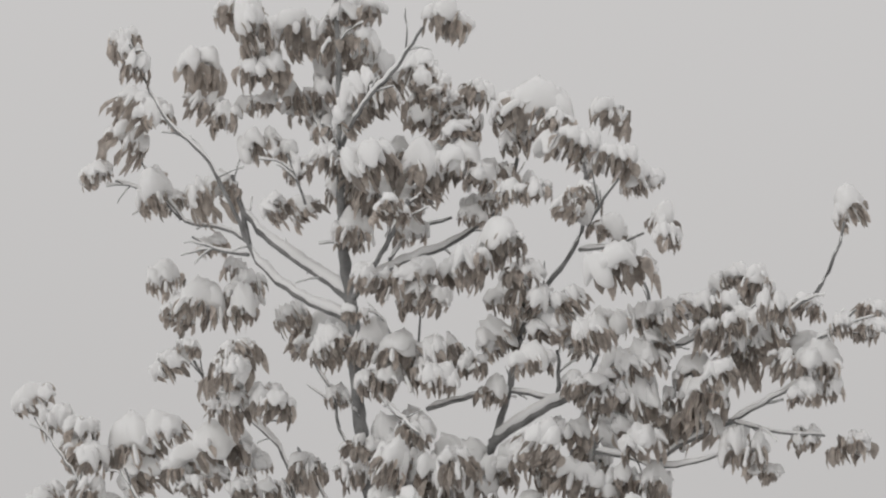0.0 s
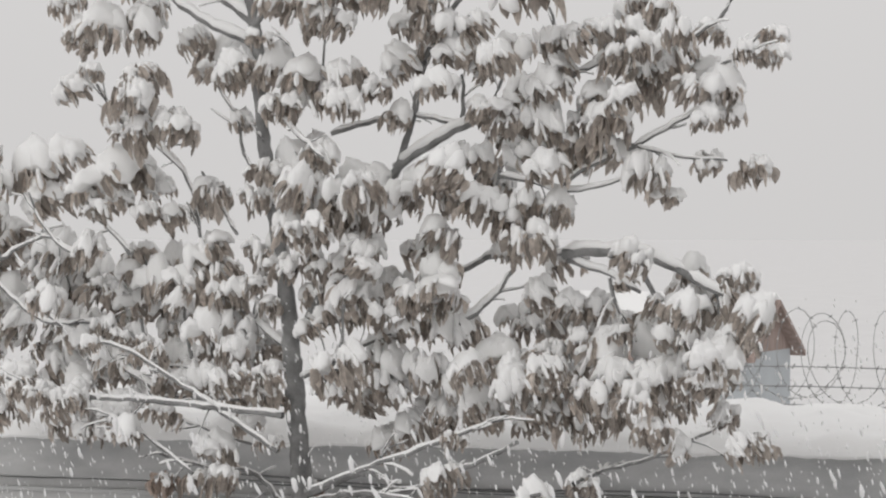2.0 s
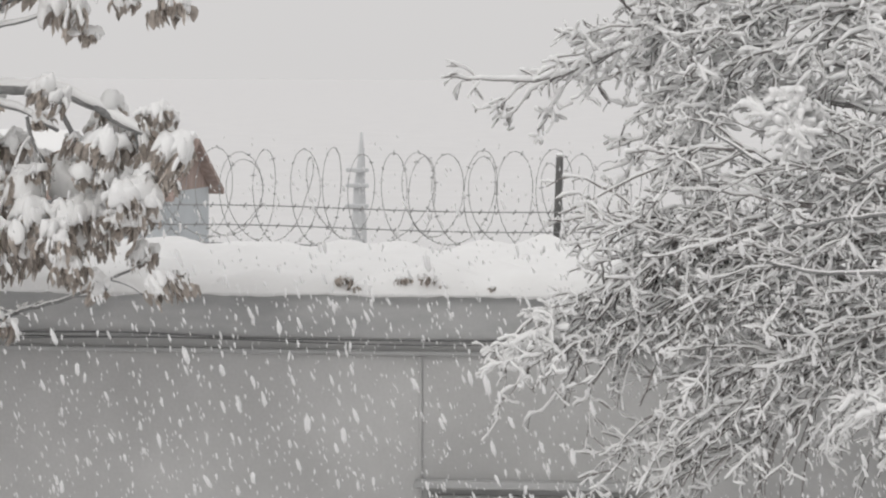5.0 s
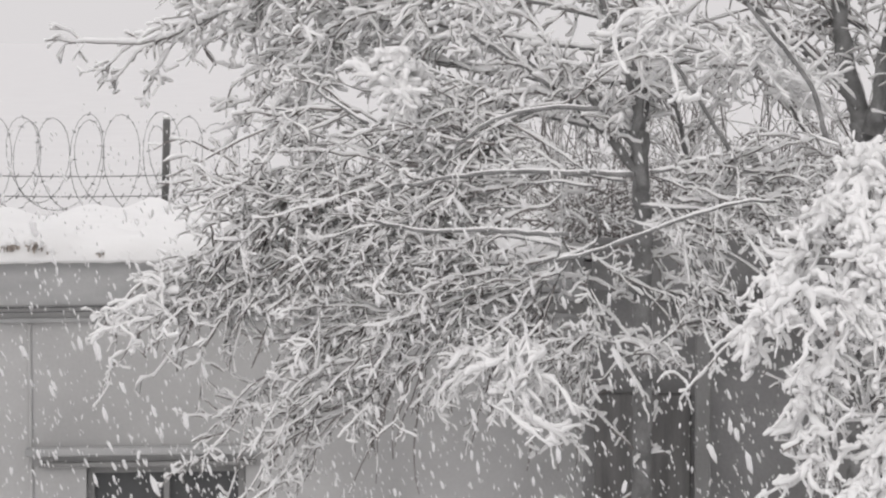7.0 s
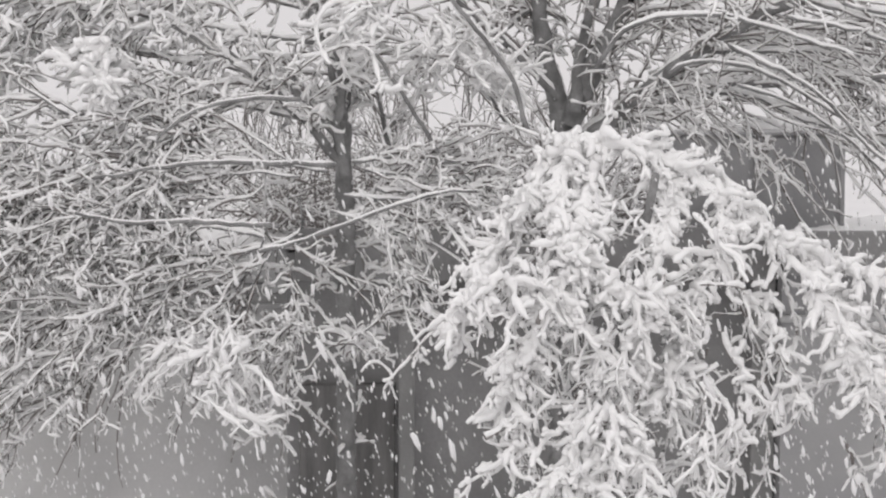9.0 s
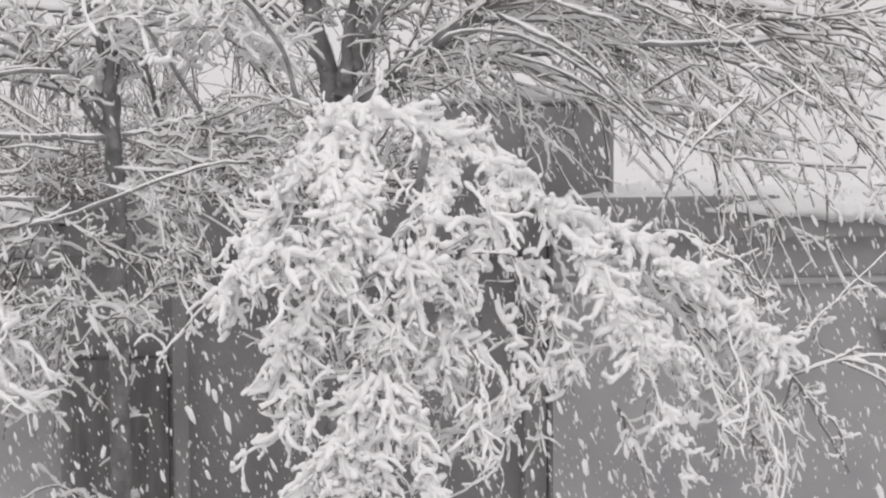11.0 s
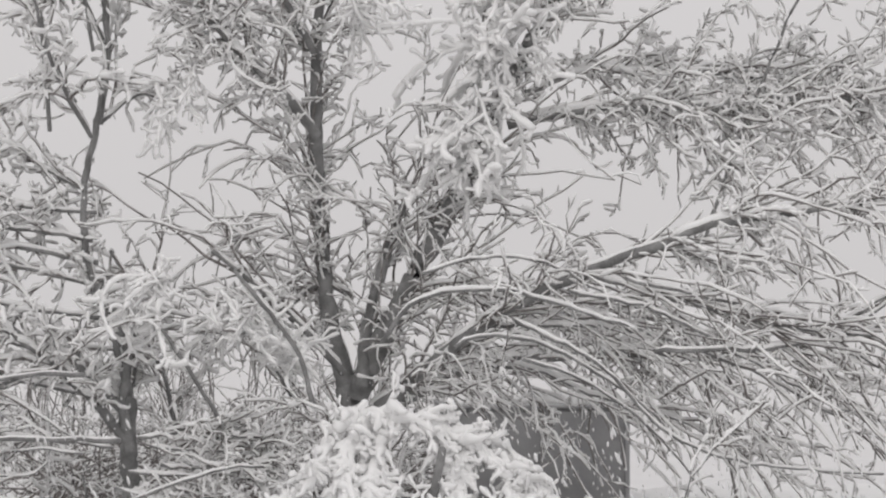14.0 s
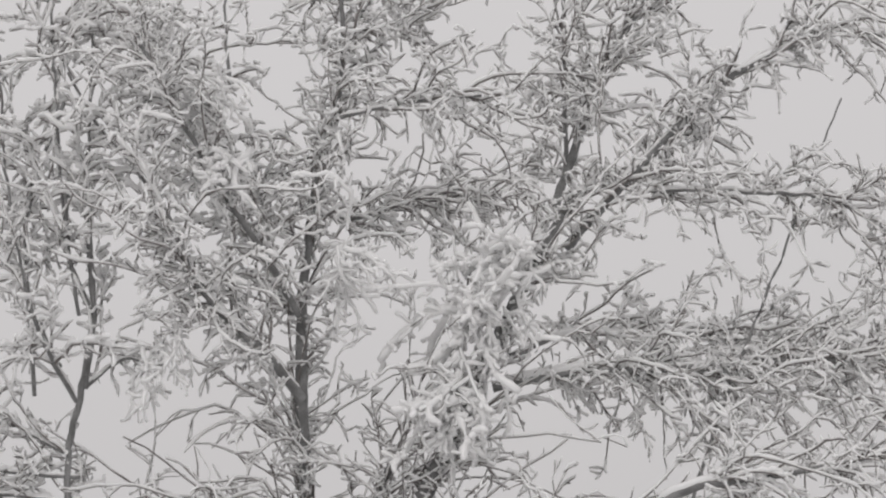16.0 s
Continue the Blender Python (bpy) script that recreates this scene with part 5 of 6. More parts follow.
limb(tree_d, 0.028, 0.014, ((2.29, 14.30, 5.47), (2.71, 14.20, 5.55), (3.35, 14.10, 5.57), (3.81, 14.00, 5.62), (4.51, 13.90, 5.60)), 0.75)
limb(tree_d, 0.021, 0.010, ((2.46, 14.70, 5.68), (2.86, 14.80, 5.83), (3.56, 15.00, 5.85), (4.12, 15.10, 5.81), (4.71, 15.20, 5.74)), 0.75)
limb(tree_d, 0.029, 0.015, ((1.20, 14.30, 5.40), (0.94, 14.10, 5.69), (0.71, 14.00, 5.89), (0.55, 13.90, 6.07), (0.49, 13.80, 6.24)), 0.75)
limb(tree_d, 0.021, 0.014, ((1.21, 14.60, 5.93), (1.12, 14.60, 5.96), (0.97, 14.60, 6.29), (0.81, 14.60, 6.58)), 0.75)
limb(tree_d, 0.022, 0.014, ((1.35, 14.30, 4.06), (1.21, 14.20, 4.21), (1.08, 14.10, 4.34), (0.87, 14.00, 4.53), (0.60, 13.90, 4.74)), 0.75)
limb(tree_d, 0.017, 0.009, ((1.43, 14.60, 4.49), (1.23, 14.60, 4.56), (0.97, 14.60, 4.33)), 0.75)
limb(tree_d, 0.019, 0.009, ((1.82, 14.90, 4.49), (2.19, 15.10, 4.52), (2.60, 15.30, 4.49), (3.13, 15.50, 4.42), (3.69, 15.60, 4.27)), 0.75)
limb(tree_d, 0.015, 0.007, ((2.08, 14.80, 4.06), (2.40, 14.30, 4.09), (2.72, 14.10, 3.95), (3.15, 14.00, 3.82), (3.54, 13.90, 3.67)), 0.75)
limb(tree_d, 0.014, 0.007, ((2.12, 14.00, 4.33), (2.41, 13.80, 4.33), (2.90, 13.60, 4.30), (3.48, 13.40, 4.09), (3.92, 13.30, 3.85)), 0.75)
limb(tree_d, 0.014, 0.007, ((2.62, 13.60, 4.61), (3.02, 13.40, 4.49), (3.58, 13.20, 4.34), (4.08, 13.10, 4.28)), 0.75)
limb(tree_d, 0.015, 0.009, ((0.42, 14.60, 3.72), (0.33, 14.60, 4.11), (0.17, 14.60, 4.30)), 0.75)
limb(tree_d, 0.012, 0.007, ((1.12, 14.60, 3.85), (0.97, 14.60, 4.11), (0.84, 14.60, 4.30)), 0.75)
limb(tree_d, 0.022, 0.012, ((1.26, 14.60, 6.42), (1.37, 14.60, 6.83), (1.46, 14.60, 7.36), (1.44, 14.60, 7.90)), 0.75)
limb(tree_d, 0.028, 0.015, ((2.71, 14.60, 6.54), (2.88, 14.60, 7.02), (3.06, 14.60, 7.47), (3.34, 14.60, 7.89)), 0.75)
limb(tree_d, 0.015, 0.010, ((2.78, 14.60, 6.78), (2.78, 14.60, 7.29), (2.78, 14.60, 7.91)), 0.75)
limb(tree_d, 0.031, 0.017, ((2.70, 14.20, 6.26), (3.01, 14.10, 6.61), (3.36, 14.00, 6.99), (3.63, 13.90, 7.24)), 0.75)
limb(tree_d, 0.017, 0.009, ((3.63, 13.90, 7.24), (3.94, 13.80, 7.39), (4.24, 13.70, 7.46), (4.54, 13.60, 7.40)), 0.75)
limb(tree_d, 0.015, 0.007, ((2.96, 14.20, 6.53), (3.28, 14.00, 6.58), (3.62, 13.90, 6.56), (4.08, 13.80, 6.52), (4.54, 13.70, 6.32)), 0.75)
limb(tree_d, 0.014, 0.007, ((1.31, 14.80, 6.52), (1.60, 14.90, 6.52), (2.11, 15.10, 6.71), (2.45, 15.30, 6.74)), 0.75)
limb(tree_d, 0.012, 0.007, ((1.42, 14.40, 7.03), (1.80, 14.30, 7.11), (2.20, 14.10, 7.12)), 0.75)
limb(tree_d, 0.010, 0.007, ((1.49, 14.80, 7.37), (1.74, 14.90, 7.58), (1.89, 15.00, 7.76)), 0.75)
limb(tree_d, 0.021, 0.012, ((1.19, 14.40, 5.88), (1.02, 14.20, 6.14), (0.76, 14.10, 6.51), (0.53, 14.00, 6.87), (0.27, 13.90, 7.33)), 0.75)
limb(tree_d, 0.017, 0.010, ((1.18, 14.60, 6.36), (0.93, 14.90, 6.70), (0.56, 15.00, 7.21), (0.26, 15.10, 7.71)), 0.75)
dress(tree_d, 310, 2500, (0.5, 1.7), (0.12, 0.46), 0.36, 0.85, 0.0078, bend=0.2, fan=0.66, crook=0.165, below=5.3)
dress(tree_d, 400, 4400, (0.3, 1.1), (0.07, 0.30), 0.45, 0.7, 0.0092, bend=0.3, fan=0.8, crook=0.24, above=5.3)
dress(tree_d, 50, 550, (0.4, 1.2), (0.08, 0.32), 0.42, 0.7, 0.0085, bend=0.3, crook=0.22, above=4.5, below=5.75)
dress(tree_d, 120, 1500, (0.2, 0.7), (0.06, 0.2), 0.5, 0.8, 0.0118, bend=0.34, crook=0.26, above=4.9)
limb(tree_d, 0.014, 0.008, ((1.46, 13.30, 4.25), (1.61, 13.30, 4.45), (1.85, 13.30, 4.52), (2.15, 13.30, 4.52), (2.52, 13.30, 4.42), (2.86, 13.30, 4.31)), 0.70)
limb(tree_d, 0.011, 0.007, ((1.86, 13.40, 4.22), (1.99, 13.40, 4.28), (2.35, 13.40, 4.23), (2.79, 13.40, 3.98), (3.10, 13.40, 3.70)), 0.70)
limb(tree_d, 0.011, 0.006, ((2.14, 13.20, 4.37), (2.59, 13.20, 4.14), (2.93, 13.20, 3.80), (3.24, 13.20, 3.65), (3.68, 13.20, 3.57), (4.15, 13.20, 3.54)), 0.70)
limb(tree_d, 0.014, 0.008, ((2.90, 13.20, 4.20), (3.61, 13.20, 4.23), (3.98, 13.20, 4.34), (4.30, 13.20, 4.52), (4.62, 13.20, 4.56)), 0.70)
limb(tree_d, 0.010, 0.006, ((1.67, 13.30, 4.61), (2.00, 13.30, 4.70), (2.33, 13.30, 4.67), (2.64, 13.30, 4.52)), 0.70)
limb(tree_d, 0.010, 0.006, ((2.46, 13.30, 4.52), (2.92, 13.30, 4.42), (3.38, 13.30, 4.19), (3.86, 13.30, 3.92), (4.28, 13.30, 3.79)), 0.70)
limb(tree_d, 0.010, 0.006, ((2.76, 13.30, 4.59), (3.23, 13.30, 4.48), (3.70, 13.30, 4.38), (4.11, 13.30, 4.13), (4.50, 13.30, 3.91)), 0.70)
limb(tree_d, 0.009, 0.005, ((2.21, 13.30, 4.16), (2.55, 13.30, 4.04), (2.92, 13.30, 3.77), (3.20, 13.30, 3.43)), 0.70)
limb(tree_d, 0.012, 0.005, ((3.37, 14.00, 4.82), (3.63, 14.00, 5.54), (3.90, 14.00, 6.17), (4.29, 14.00, 7.13)), 0.0)
rng = np.random.default_rng(32)
tree_c = thing("tree", (0.3, 14.3, 0), "slender bare tree, its forks dusted with snow", "tree")
limb(tree_c, 0.061, 0.051, ((0.16, 14.30, 0.12), (0.16, 14.30, 1.44), (0.16, 14.30, 3.06), (0.15, 14.30, 3.60), (0.14, 14.30, 3.91)), 0.75)
limb(tree_c, 0.034, 0.024, ((0.14, 14.30, 3.89), (0.17, 14.30, 4.18), (0.15, 14.30, 4.33)), 0.75)
limb(tree_c, 0.034, 0.024, ((0.12, 14.30, 3.86), (-0.11, 14.30, 4.08), (-0.15, 14.30, 4.22)), 0.75)
limb(tree_c, 0.024, 0.015, ((0.15, 14.10, 3.95), (0.07, 14.10, 4.24), (0.01, 14.10, 4.43)), 0.75)
limb(tree_c, 0.027, 0.017, ((0.13, 14.30, 3.77), (0.12, 14.30, 4.18), (-0.01, 14.30, 4.46), (-0.09, 14.30, 4.75), (-0.10, 14.30, 5.13)), 0.75)
limb(tree_c, 0.020, 0.010, ((-0.10, 14.30, 5.13), (-0.03, 14.30, 5.47), (0.03, 14.30, 5.89), (0.00, 14.30, 6.33), (-0.03, 14.30, 6.71)), 0.75)
limb(tree_c, 0.020, 0.010, ((0.08, 14.00, 3.79), (-0.17, 13.80, 4.07), (-0.47, 13.60, 4.29), (-0.76, 13.50, 4.47)), 0.75)
limb(tree_c, 0.015, 0.008, ((-0.06, 14.30, 5.38), (-0.27, 14.00, 5.76), (-0.39, 13.80, 6.20)), 0.75)
limb(tree_c, 0.013, 0.007, ((0.00, 14.30, 5.47), (0.19, 14.50, 5.63), (0.39, 14.70, 5.62)), 0.75)
limb(tree_c, 0.015, 0.008, ((-0.15, 14.30, 5.57), (-0.22, 14.30, 5.69), (-0.26, 14.30, 5.82)), 0.75)
limb(tree_c, 0.013, 0.007, ((0.05, 14.30, 4.75), (0.13, 14.30, 4.62), (0.21, 14.30, 4.50)), 0.75)
limb(tree_c, 0.017, 0.010, ((0.00, 14.30, 5.92), (-0.11, 14.30, 6.20), (-0.12, 14.30, 6.62)), 0.75)
limb(tree_c, 0.012, 0.007, ((-0.10, 14.30, 5.09), (-0.44, 14.60, 5.27), (-0.83, 14.80, 5.34)), 0.75)
limb(tree_c, 0.015, 0.007, ((-0.01, 14.30, 5.45), (0.03, 14.30, 5.86), (-0.01, 14.30, 6.37), (-0.00, 14.30, 7.08), (0.01, 14.30, 7.53)), 0.75)
limb(tree_c, 0.012, 0.007, ((-0.05, 14.30, 5.86), (-0.15, 14.30, 6.49), (-0.21, 14.30, 7.33), (-0.23, 14.30, 7.75)), 0.75)
limb(tree_c, 0.013, 0.007, ((-0.29, 14.30, 5.41), (-0.35, 14.30, 6.11), (-0.47, 14.30, 6.68), (-0.51, 14.30, 7.33)), 0.75)
limb(tree_c, 0.012, 0.007, ((-0.15, 14.30, 7.07), (-0.31, 14.30, 6.59), (-0.36, 14.30, 6.11)), 0.75)
limb(tree_c, 0.013, 0.008, ((0.45, 14.30, 6.12), (0.32, 14.30, 6.60), (0.06, 14.30, 6.92), (-0.13, 14.30, 7.24)), 0.75)
limb(tree_c, 0.010, 0.007, ((0.78, 14.30, 7.19), (0.76, 14.30, 7.49), (0.75, 14.30, 7.78)), 0.75)
limb(tree_c, 0.017, 0.010, ((0.88, 14.00, 5.70), (0.56, 13.90, 6.03), (0.50, 13.90, 6.23), (0.34, 13.80, 6.53)), 0.75)
limb(tree_c, 0.015, 0.007, ((-0.02, 14.30, 4.68), (-0.64, 14.30, 4.80), (-1.26, 14.30, 4.83), (-1.84, 14.30, 4.71), (-2.12, 14.30, 4.64), (-2.45, 14.30, 4.47)), 0.75)
limb(tree_c, 0.013, 0.007, ((-0.01, 14.30, 4.37), (-0.79, 14.30, 4.49), (-1.38, 14.30, 4.58), (-1.65, 14.30, 4.45), (-1.84, 14.30, 4.29)), 0.75)
limb(tree_c, 0.013, 0.007, ((-0.02, 14.30, 4.80), (-0.95, 14.30, 4.93), (-1.61, 14.30, 4.90), (-1.84, 14.30, 4.80), (-2.08, 14.30, 4.67)), 0.75)
limb(tree_c, 0.012, 0.007, ((-0.01, 14.30, 4.09), (-0.63, 14.30, 4.27), (-1.16, 14.30, 4.33), (-1.49, 14.30, 4.30), (-1.67, 14.30, 4.22)), 0.75)
limb(tree_c, 0.013, 0.007, ((-0.41, 14.30, 4.05), (-0.62, 14.30, 3.97), (-0.87, 14.30, 3.83)), 0.75)
limb(tree_c, 0.013, 0.007, ((-0.01, 14.30, 3.93), (-0.78, 14.30, 4.08), (-1.35, 14.30, 3.96), (-1.55, 14.30, 4.04), (-1.83, 14.30, 4.03)), 0.75)
limb(tree_c, 0.012, 0.007, ((-0.02, 14.30, 4.55), (-0.64, 14.30, 4.68), (-1.26, 14.30, 4.64), (-1.68, 14.30, 4.60), (-1.89, 14.30, 4.55)), 0.75)
limb(tree_c, 0.012, 0.007, ((-0.03, 14.30, 4.96), (-0.95, 14.30, 5.02), (-1.49, 14.30, 4.96), (-1.82, 14.30, 4.87), (-2.00, 14.30, 4.83)), 0.75)
dress(tree_c, 220, 2300, (0.3, 0.95), (0.09, 0.33), 0.45, 0.75, 0.0134, bend=0.28, fan=0.75)
dress(tree_c, 50, 650, (0.3, 0.8), (0.07, 0.28), 0.5, 0.6, 0.0115, bend=0.32, crook=0.22, above=4.6, below=5.5)
limb(tree_c, 0.013, 0.009, ((-0.08, 13.20, 4.09), (-0.37, 13.20, 4.09), (-0.63, 13.20, 4.03), (-0.82, 13.20, 3.90)), 0.40)
limb(tree_c, 0.014, 0.009, ((0.10, 13.20, 3.75), (-0.37, 13.20, 3.76), (-0.78, 13.20, 3.74), (-1.16, 13.20, 3.68)), 0.40)
limb(tree_c, 0.014, 0.008, ((-0.20, 13.10, 3.44), (-0.63, 13.10, 3.46), (-0.98, 13.10, 3.46), (-1.24, 13.10, 3.51)), 0.40)
limb(tree_c, 0.030, 0.014, ((0.14, 13.90, 3.71), (-0.08, 13.90, 3.96), (-0.30, 13.90, 4.17), (-0.50, 13.90, 4.34)), 0.40)
limb(tree_c, 0.032, 0.016, ((0.15, 13.90, 3.65), (0.11, 13.90, 3.93), (0.14, 13.90, 4.17), (0.07, 13.90, 4.45)), 0.40)
limb(tree_c, 0.017, 0.010, ((1.11, 13.40, 3.92), (1.02, 13.40, 4.20), (0.84, 13.40, 4.45), (0.69, 13.40, 4.63)), 0.40)
limb(tree_c, 0.013, 0.009, ((0.64, 13.40, 3.80), (0.43, 13.40, 4.14), (0.31, 13.40, 4.32)), 0.40)
limb(tree_c, 0.011, 0.007, ((-0.31, 12.90, 3.32), (-0.05, 12.90, 3.39), (0.27, 12.90, 3.51), (0.61, 12.90, 3.62), (0.81, 12.90, 3.63)), 0.60)
limb(tree_c, 0.009, 0.006, ((-1.28, 13.20, 4.01), (-1.56, 13.20, 4.19)), 0.60)
rng = np.random.default_rng(33)
shrub = thing("shrub", (0.3, 13.6, 0), "tangled bare shrub of arching snow-lined canes", "shrub")
limb(shrub, 0.010, 0.006, ((-0.49, 13.60, 4.07), (-0.41, 13.60, 4.09), (-0.65, 13.60, 3.98), (-0.86, 13.60, 3.82)))
limb(shrub, 0.008, 0.006, ((0.06, 13.60, 3.69), (-0.26, 13.60, 3.73), (-0.71, 13.60, 3.70), (-1.11, 13.60, 3.65), (-1.45, 13.60, 3.60)))
limb(shrub, 0.010, 0.006, ((-0.28, 13.60, 3.32), (-0.35, 13.60, 3.36), (-0.71, 13.60, 3.41), (-1.07, 13.60, 3.42), (-1.26, 13.60, 3.51), (-1.54, 13.60, 3.47)))
limb(shrub, 0.006, 0.005, ((-1.25, 13.60, 3.99), (-1.42, 13.60, 4.09), (-1.66, 13.60, 4.07), (-1.89, 13.60, 4.08)))
limb(shrub, 0.006, 0.005, ((-1.66, 13.60, 3.63), (-1.87, 13.60, 3.67), (-2.09, 13.60, 3.71)))
limb(shrub, 0.008, 0.005, ((-0.10, 13.60, 3.55), (-0.11, 13.60, 3.35), (-0.47, 13.60, 3.25), (-0.90, 13.60, 3.25), (-1.26, 13.60, 3.19)))
limb(shrub, 0.006, 0.005, ((-0.27, 13.60, 3.36), (-0.26, 13.60, 3.22), (-0.72, 13.60, 3.07), (-1.12, 13.60, 2.85), (-1.41, 13.60, 2.64), (-1.67, 13.60, 2.45)))
limb(shrub, 0.006, 0.005, ((-0.29, 13.60, 3.19), (-0.41, 13.60, 2.95), (-0.44, 13.60, 2.70)))
limb(shrub, 0.006, 0.005, ((-0.28, 13.60, 3.39), (-0.11, 13.60, 3.07), (-0.17, 13.60, 2.83), (-0.41, 13.60, 2.83)))
limb(shrub, 0.006, 0.005, ((-0.25, 13.60, 3.77), (-0.35, 13.60, 3.56), (-0.90, 13.60, 3.56), (-1.31, 13.60, 3.44), (-1.66, 13.60, 3.28), (-2.02, 13.60, 3.07)))
limb(shrub, 0.006, 0.005, ((-0.10, 13.60, 3.66), (-0.41, 13.60, 3.68), (-1.02, 13.60, 3.59), (-1.50, 13.60, 3.38), (-1.85, 13.60, 3.22), (-2.22, 13.60, 2.95)))
limb(shrub, 0.006, 0.005, ((-0.28, 13.60, 3.34), (-0.41, 13.60, 3.16), (-1.02, 13.60, 3.01), (-1.45, 13.60, 2.88), (-1.79, 13.60, 2.67), (-1.98, 13.60, 2.52)))
limb(shrub, 0.006, 0.005, ((-0.17, 13.60, 3.71), (-0.53, 13.60, 3.77), (-1.11, 13.60, 3.74), (-1.54, 13.60, 3.65), (-1.88, 13.60, 3.44), (-2.31, 13.60, 3.22)))
limb(shrub, 0.006, 0.005, ((-0.35, 13.60, 3.21), (-0.53, 13.60, 2.95), (-1.12, 13.60, 2.70), (-1.43, 13.60, 2.45), (-1.74, 13.60, 2.33)))
limb(shrub, 0.005, 0.005, ((-0.16, 13.60, 3.75), (-0.47, 13.60, 3.92), (-1.11, 13.60, 3.92), (-1.54, 13.60, 3.74), (-1.85, 13.60, 3.50), (-2.02, 13.60, 3.38)))
dress(shrub, 270, 3200, (0.4, 0.95), (0.08, 0.28), 0.34, 0.6, 0.0088, bend=0.24, fan=0.7)
pos, tan = sample(BONES[shrub.name], 70, 0.45)
P = whips(pos, tan + np.array([-0.3, 0, -0.5]), rng.uniform(0.35, 1.0, 70), 0.3, 0.9, 10, 0.14)
child("twig_spray", mesh_of("twigs", *twig_mesh(P, 0.007, 0.0035, 4), TWIG), shrub, "dark bare shoots", "stuff")
child("twig_snow", mesh_of("twig_snow", *snow_mesh(P, 0.0055, 4, 0.9, 1.0), SNOW), shrub, "thin snow on the bare shoots", "stuff")
left_canes = len(BONES[shrub.name])
limb(shrub, 0.010, 0.006, ((0.31, 13.60, 3.60), (0.50, 13.60, 3.58), (0.80, 13.60, 3.59), (1.10, 13.60, 3.62)))
limb(shrub, 0.010, 0.006, ((0.14, 13.60, 3.56), (0.50, 13.60, 3.54), (0.86, 13.60, 3.57)))
limb(shrub, 0.010, 0.005, ((0.19, 13.60, 3.74), (0.49, 13.60, 3.77), (0.80, 13.60, 3.74)))
limb(shrub, 0.008, 0.005, ((0.39, 13.60, 3.45), (0.44, 13.60, 3.19), (0.50, 13.60, 2.95)))
limb(shrub, 0.008, 0.005, ((0.07, 13.60, 3.48), (0.59, 13.60, 3.31), (0.80, 13.60, 3.19)))
limb(shrub, 0.006, 0.005, ((0.12, 13.60, 2.73), (0.38, 13.60, 2.92), (0.59, 13.60, 2.95)))
limb(shrub, 0.006, 0.005, ((0.30, 13.60, 2.62), (0.20, 13.60, 2.77), (0.07, 13.60, 2.83)))
limb(shrub, 0.008, 0.005, ((0.25, 13.60, 3.70), (0.43, 13.60, 3.68), (0.74, 13.60, 3.66)))
limb(shrub, 0.008, 0.005, ((0.27, 13.60, 3.56), (0.47, 13.60, 3.44), (0.74, 13.60, 3.41)))
dress(shrub, 60, 520, (0.2, 0.6), (0.06, 0.22), 0.4, 0.6, 0.0095, since=left_canes)


def heavy_spray(tree, at, way, n, length, spread, r_snow, droop=0.7):
    """A bundle of fine shoots weighed down by thick snow."""
    pos = np.array([at]) + rng.normal(0, 0.05, (n, 3))
    A = whips(pos, np.tile(np.array(way, float), (n, 1)), rng.uniform(0.4, 1.0, n) * length, spread, droop, 11, 0.28)
    q, t = on_whips(A, n * 14, 0.05)
    B = whips(q, t, rng.uniform(0.04, 0.14, n * 14), 0.8, 0.6, 5, 0.35)
    V, Q = joined([twig_mesh(A, 0.006, 0.003, 4), twig_mesh(B, 0.004, 0.002, 3)])
    child("spray", mesh_of("spray", V, Q, TWIG), tree, "thin shoots", "stuff")
    V, Q = joined([snow_mesh(A, r_snow, 6, 0.15, 0.6), snow_mesh(B, r_snow * 0.72, 5, 0.1, 0.6, (0.7, 1.3))])
    child("spray_snow", mesh_of("spray_snow", V, Q, SNOW), tree, "thick snow on the shoots", "stuff")


rng = np.random.default_rng(35)
heavy_spray(tree_d, (2.18, 13.90, 5.87), (-0.4, -0.3, -0.6), 14, 0.9, 0.35, 0.022)
heavy_spray(tree_d, (2.05, 13.90, 5.46), (-0.2, -0.3, -0.8), 14, 0.7, 0.35, 0.022)
heavy_spray(tree_d, (2.44, 13.90, 6.16), (-0.8, -0.2, -0.2), 12, 0.9, 0.3, 0.022)
heavy_spray(tree_d, (1.40, 14.00, 6.22), (0.3, -0.2, -0.6), 10, 0.7, 0.4, 0.015)
heavy_spray(tree_d, (0.87, 14.00, 6.69), (-0.6, -0.2, -0.5), 8, 0.4, 0.3, 0.022)
heavy_spray(tree_d, (0.53, 14.00, 7.13), (0.5, -0.2, -0.6), 10, 0.6, 0.4, 0.016)
heavy_spray(tree_c, (0.37, 13.70, 4.59), (-0.7, -0.2, -0.4), 12, 0.8, 0.35, 0.016)
heavy_spray(tree_c, (0.67, 13.70, 4.50), (0.3, -0.2, -0.9), 10, 0.6, 0.3, 0.016)
heavy_spray(tree_c, (0.85, 13.70, 4.19), (0.9, -0.2, 0.1), 9, 0.5, 0.3, 0.015)
heavy_spray(tree_c, (0.38, 13.90, 5.70), (0.2, -0.2, -0.9), 8, 0.5, 0.3, 0.015)
heavy_spray(shrub, (-0.48, 13.00, 2.90), (-0.3, -0.2, -0.8), 14, 0.7, 0.4, 0.017)
heavy_spray(shrub, (-1.07, 13.40, 4.24), (-0.7, -0.2, -0.2), 12, 0.24, 0.3, 0.026)
heavy_spray(shrub, (-2.34, 13.40, 3.11), (-0.8, -0.2, -0.3), 10, 0.5, 0.35, 0.014)
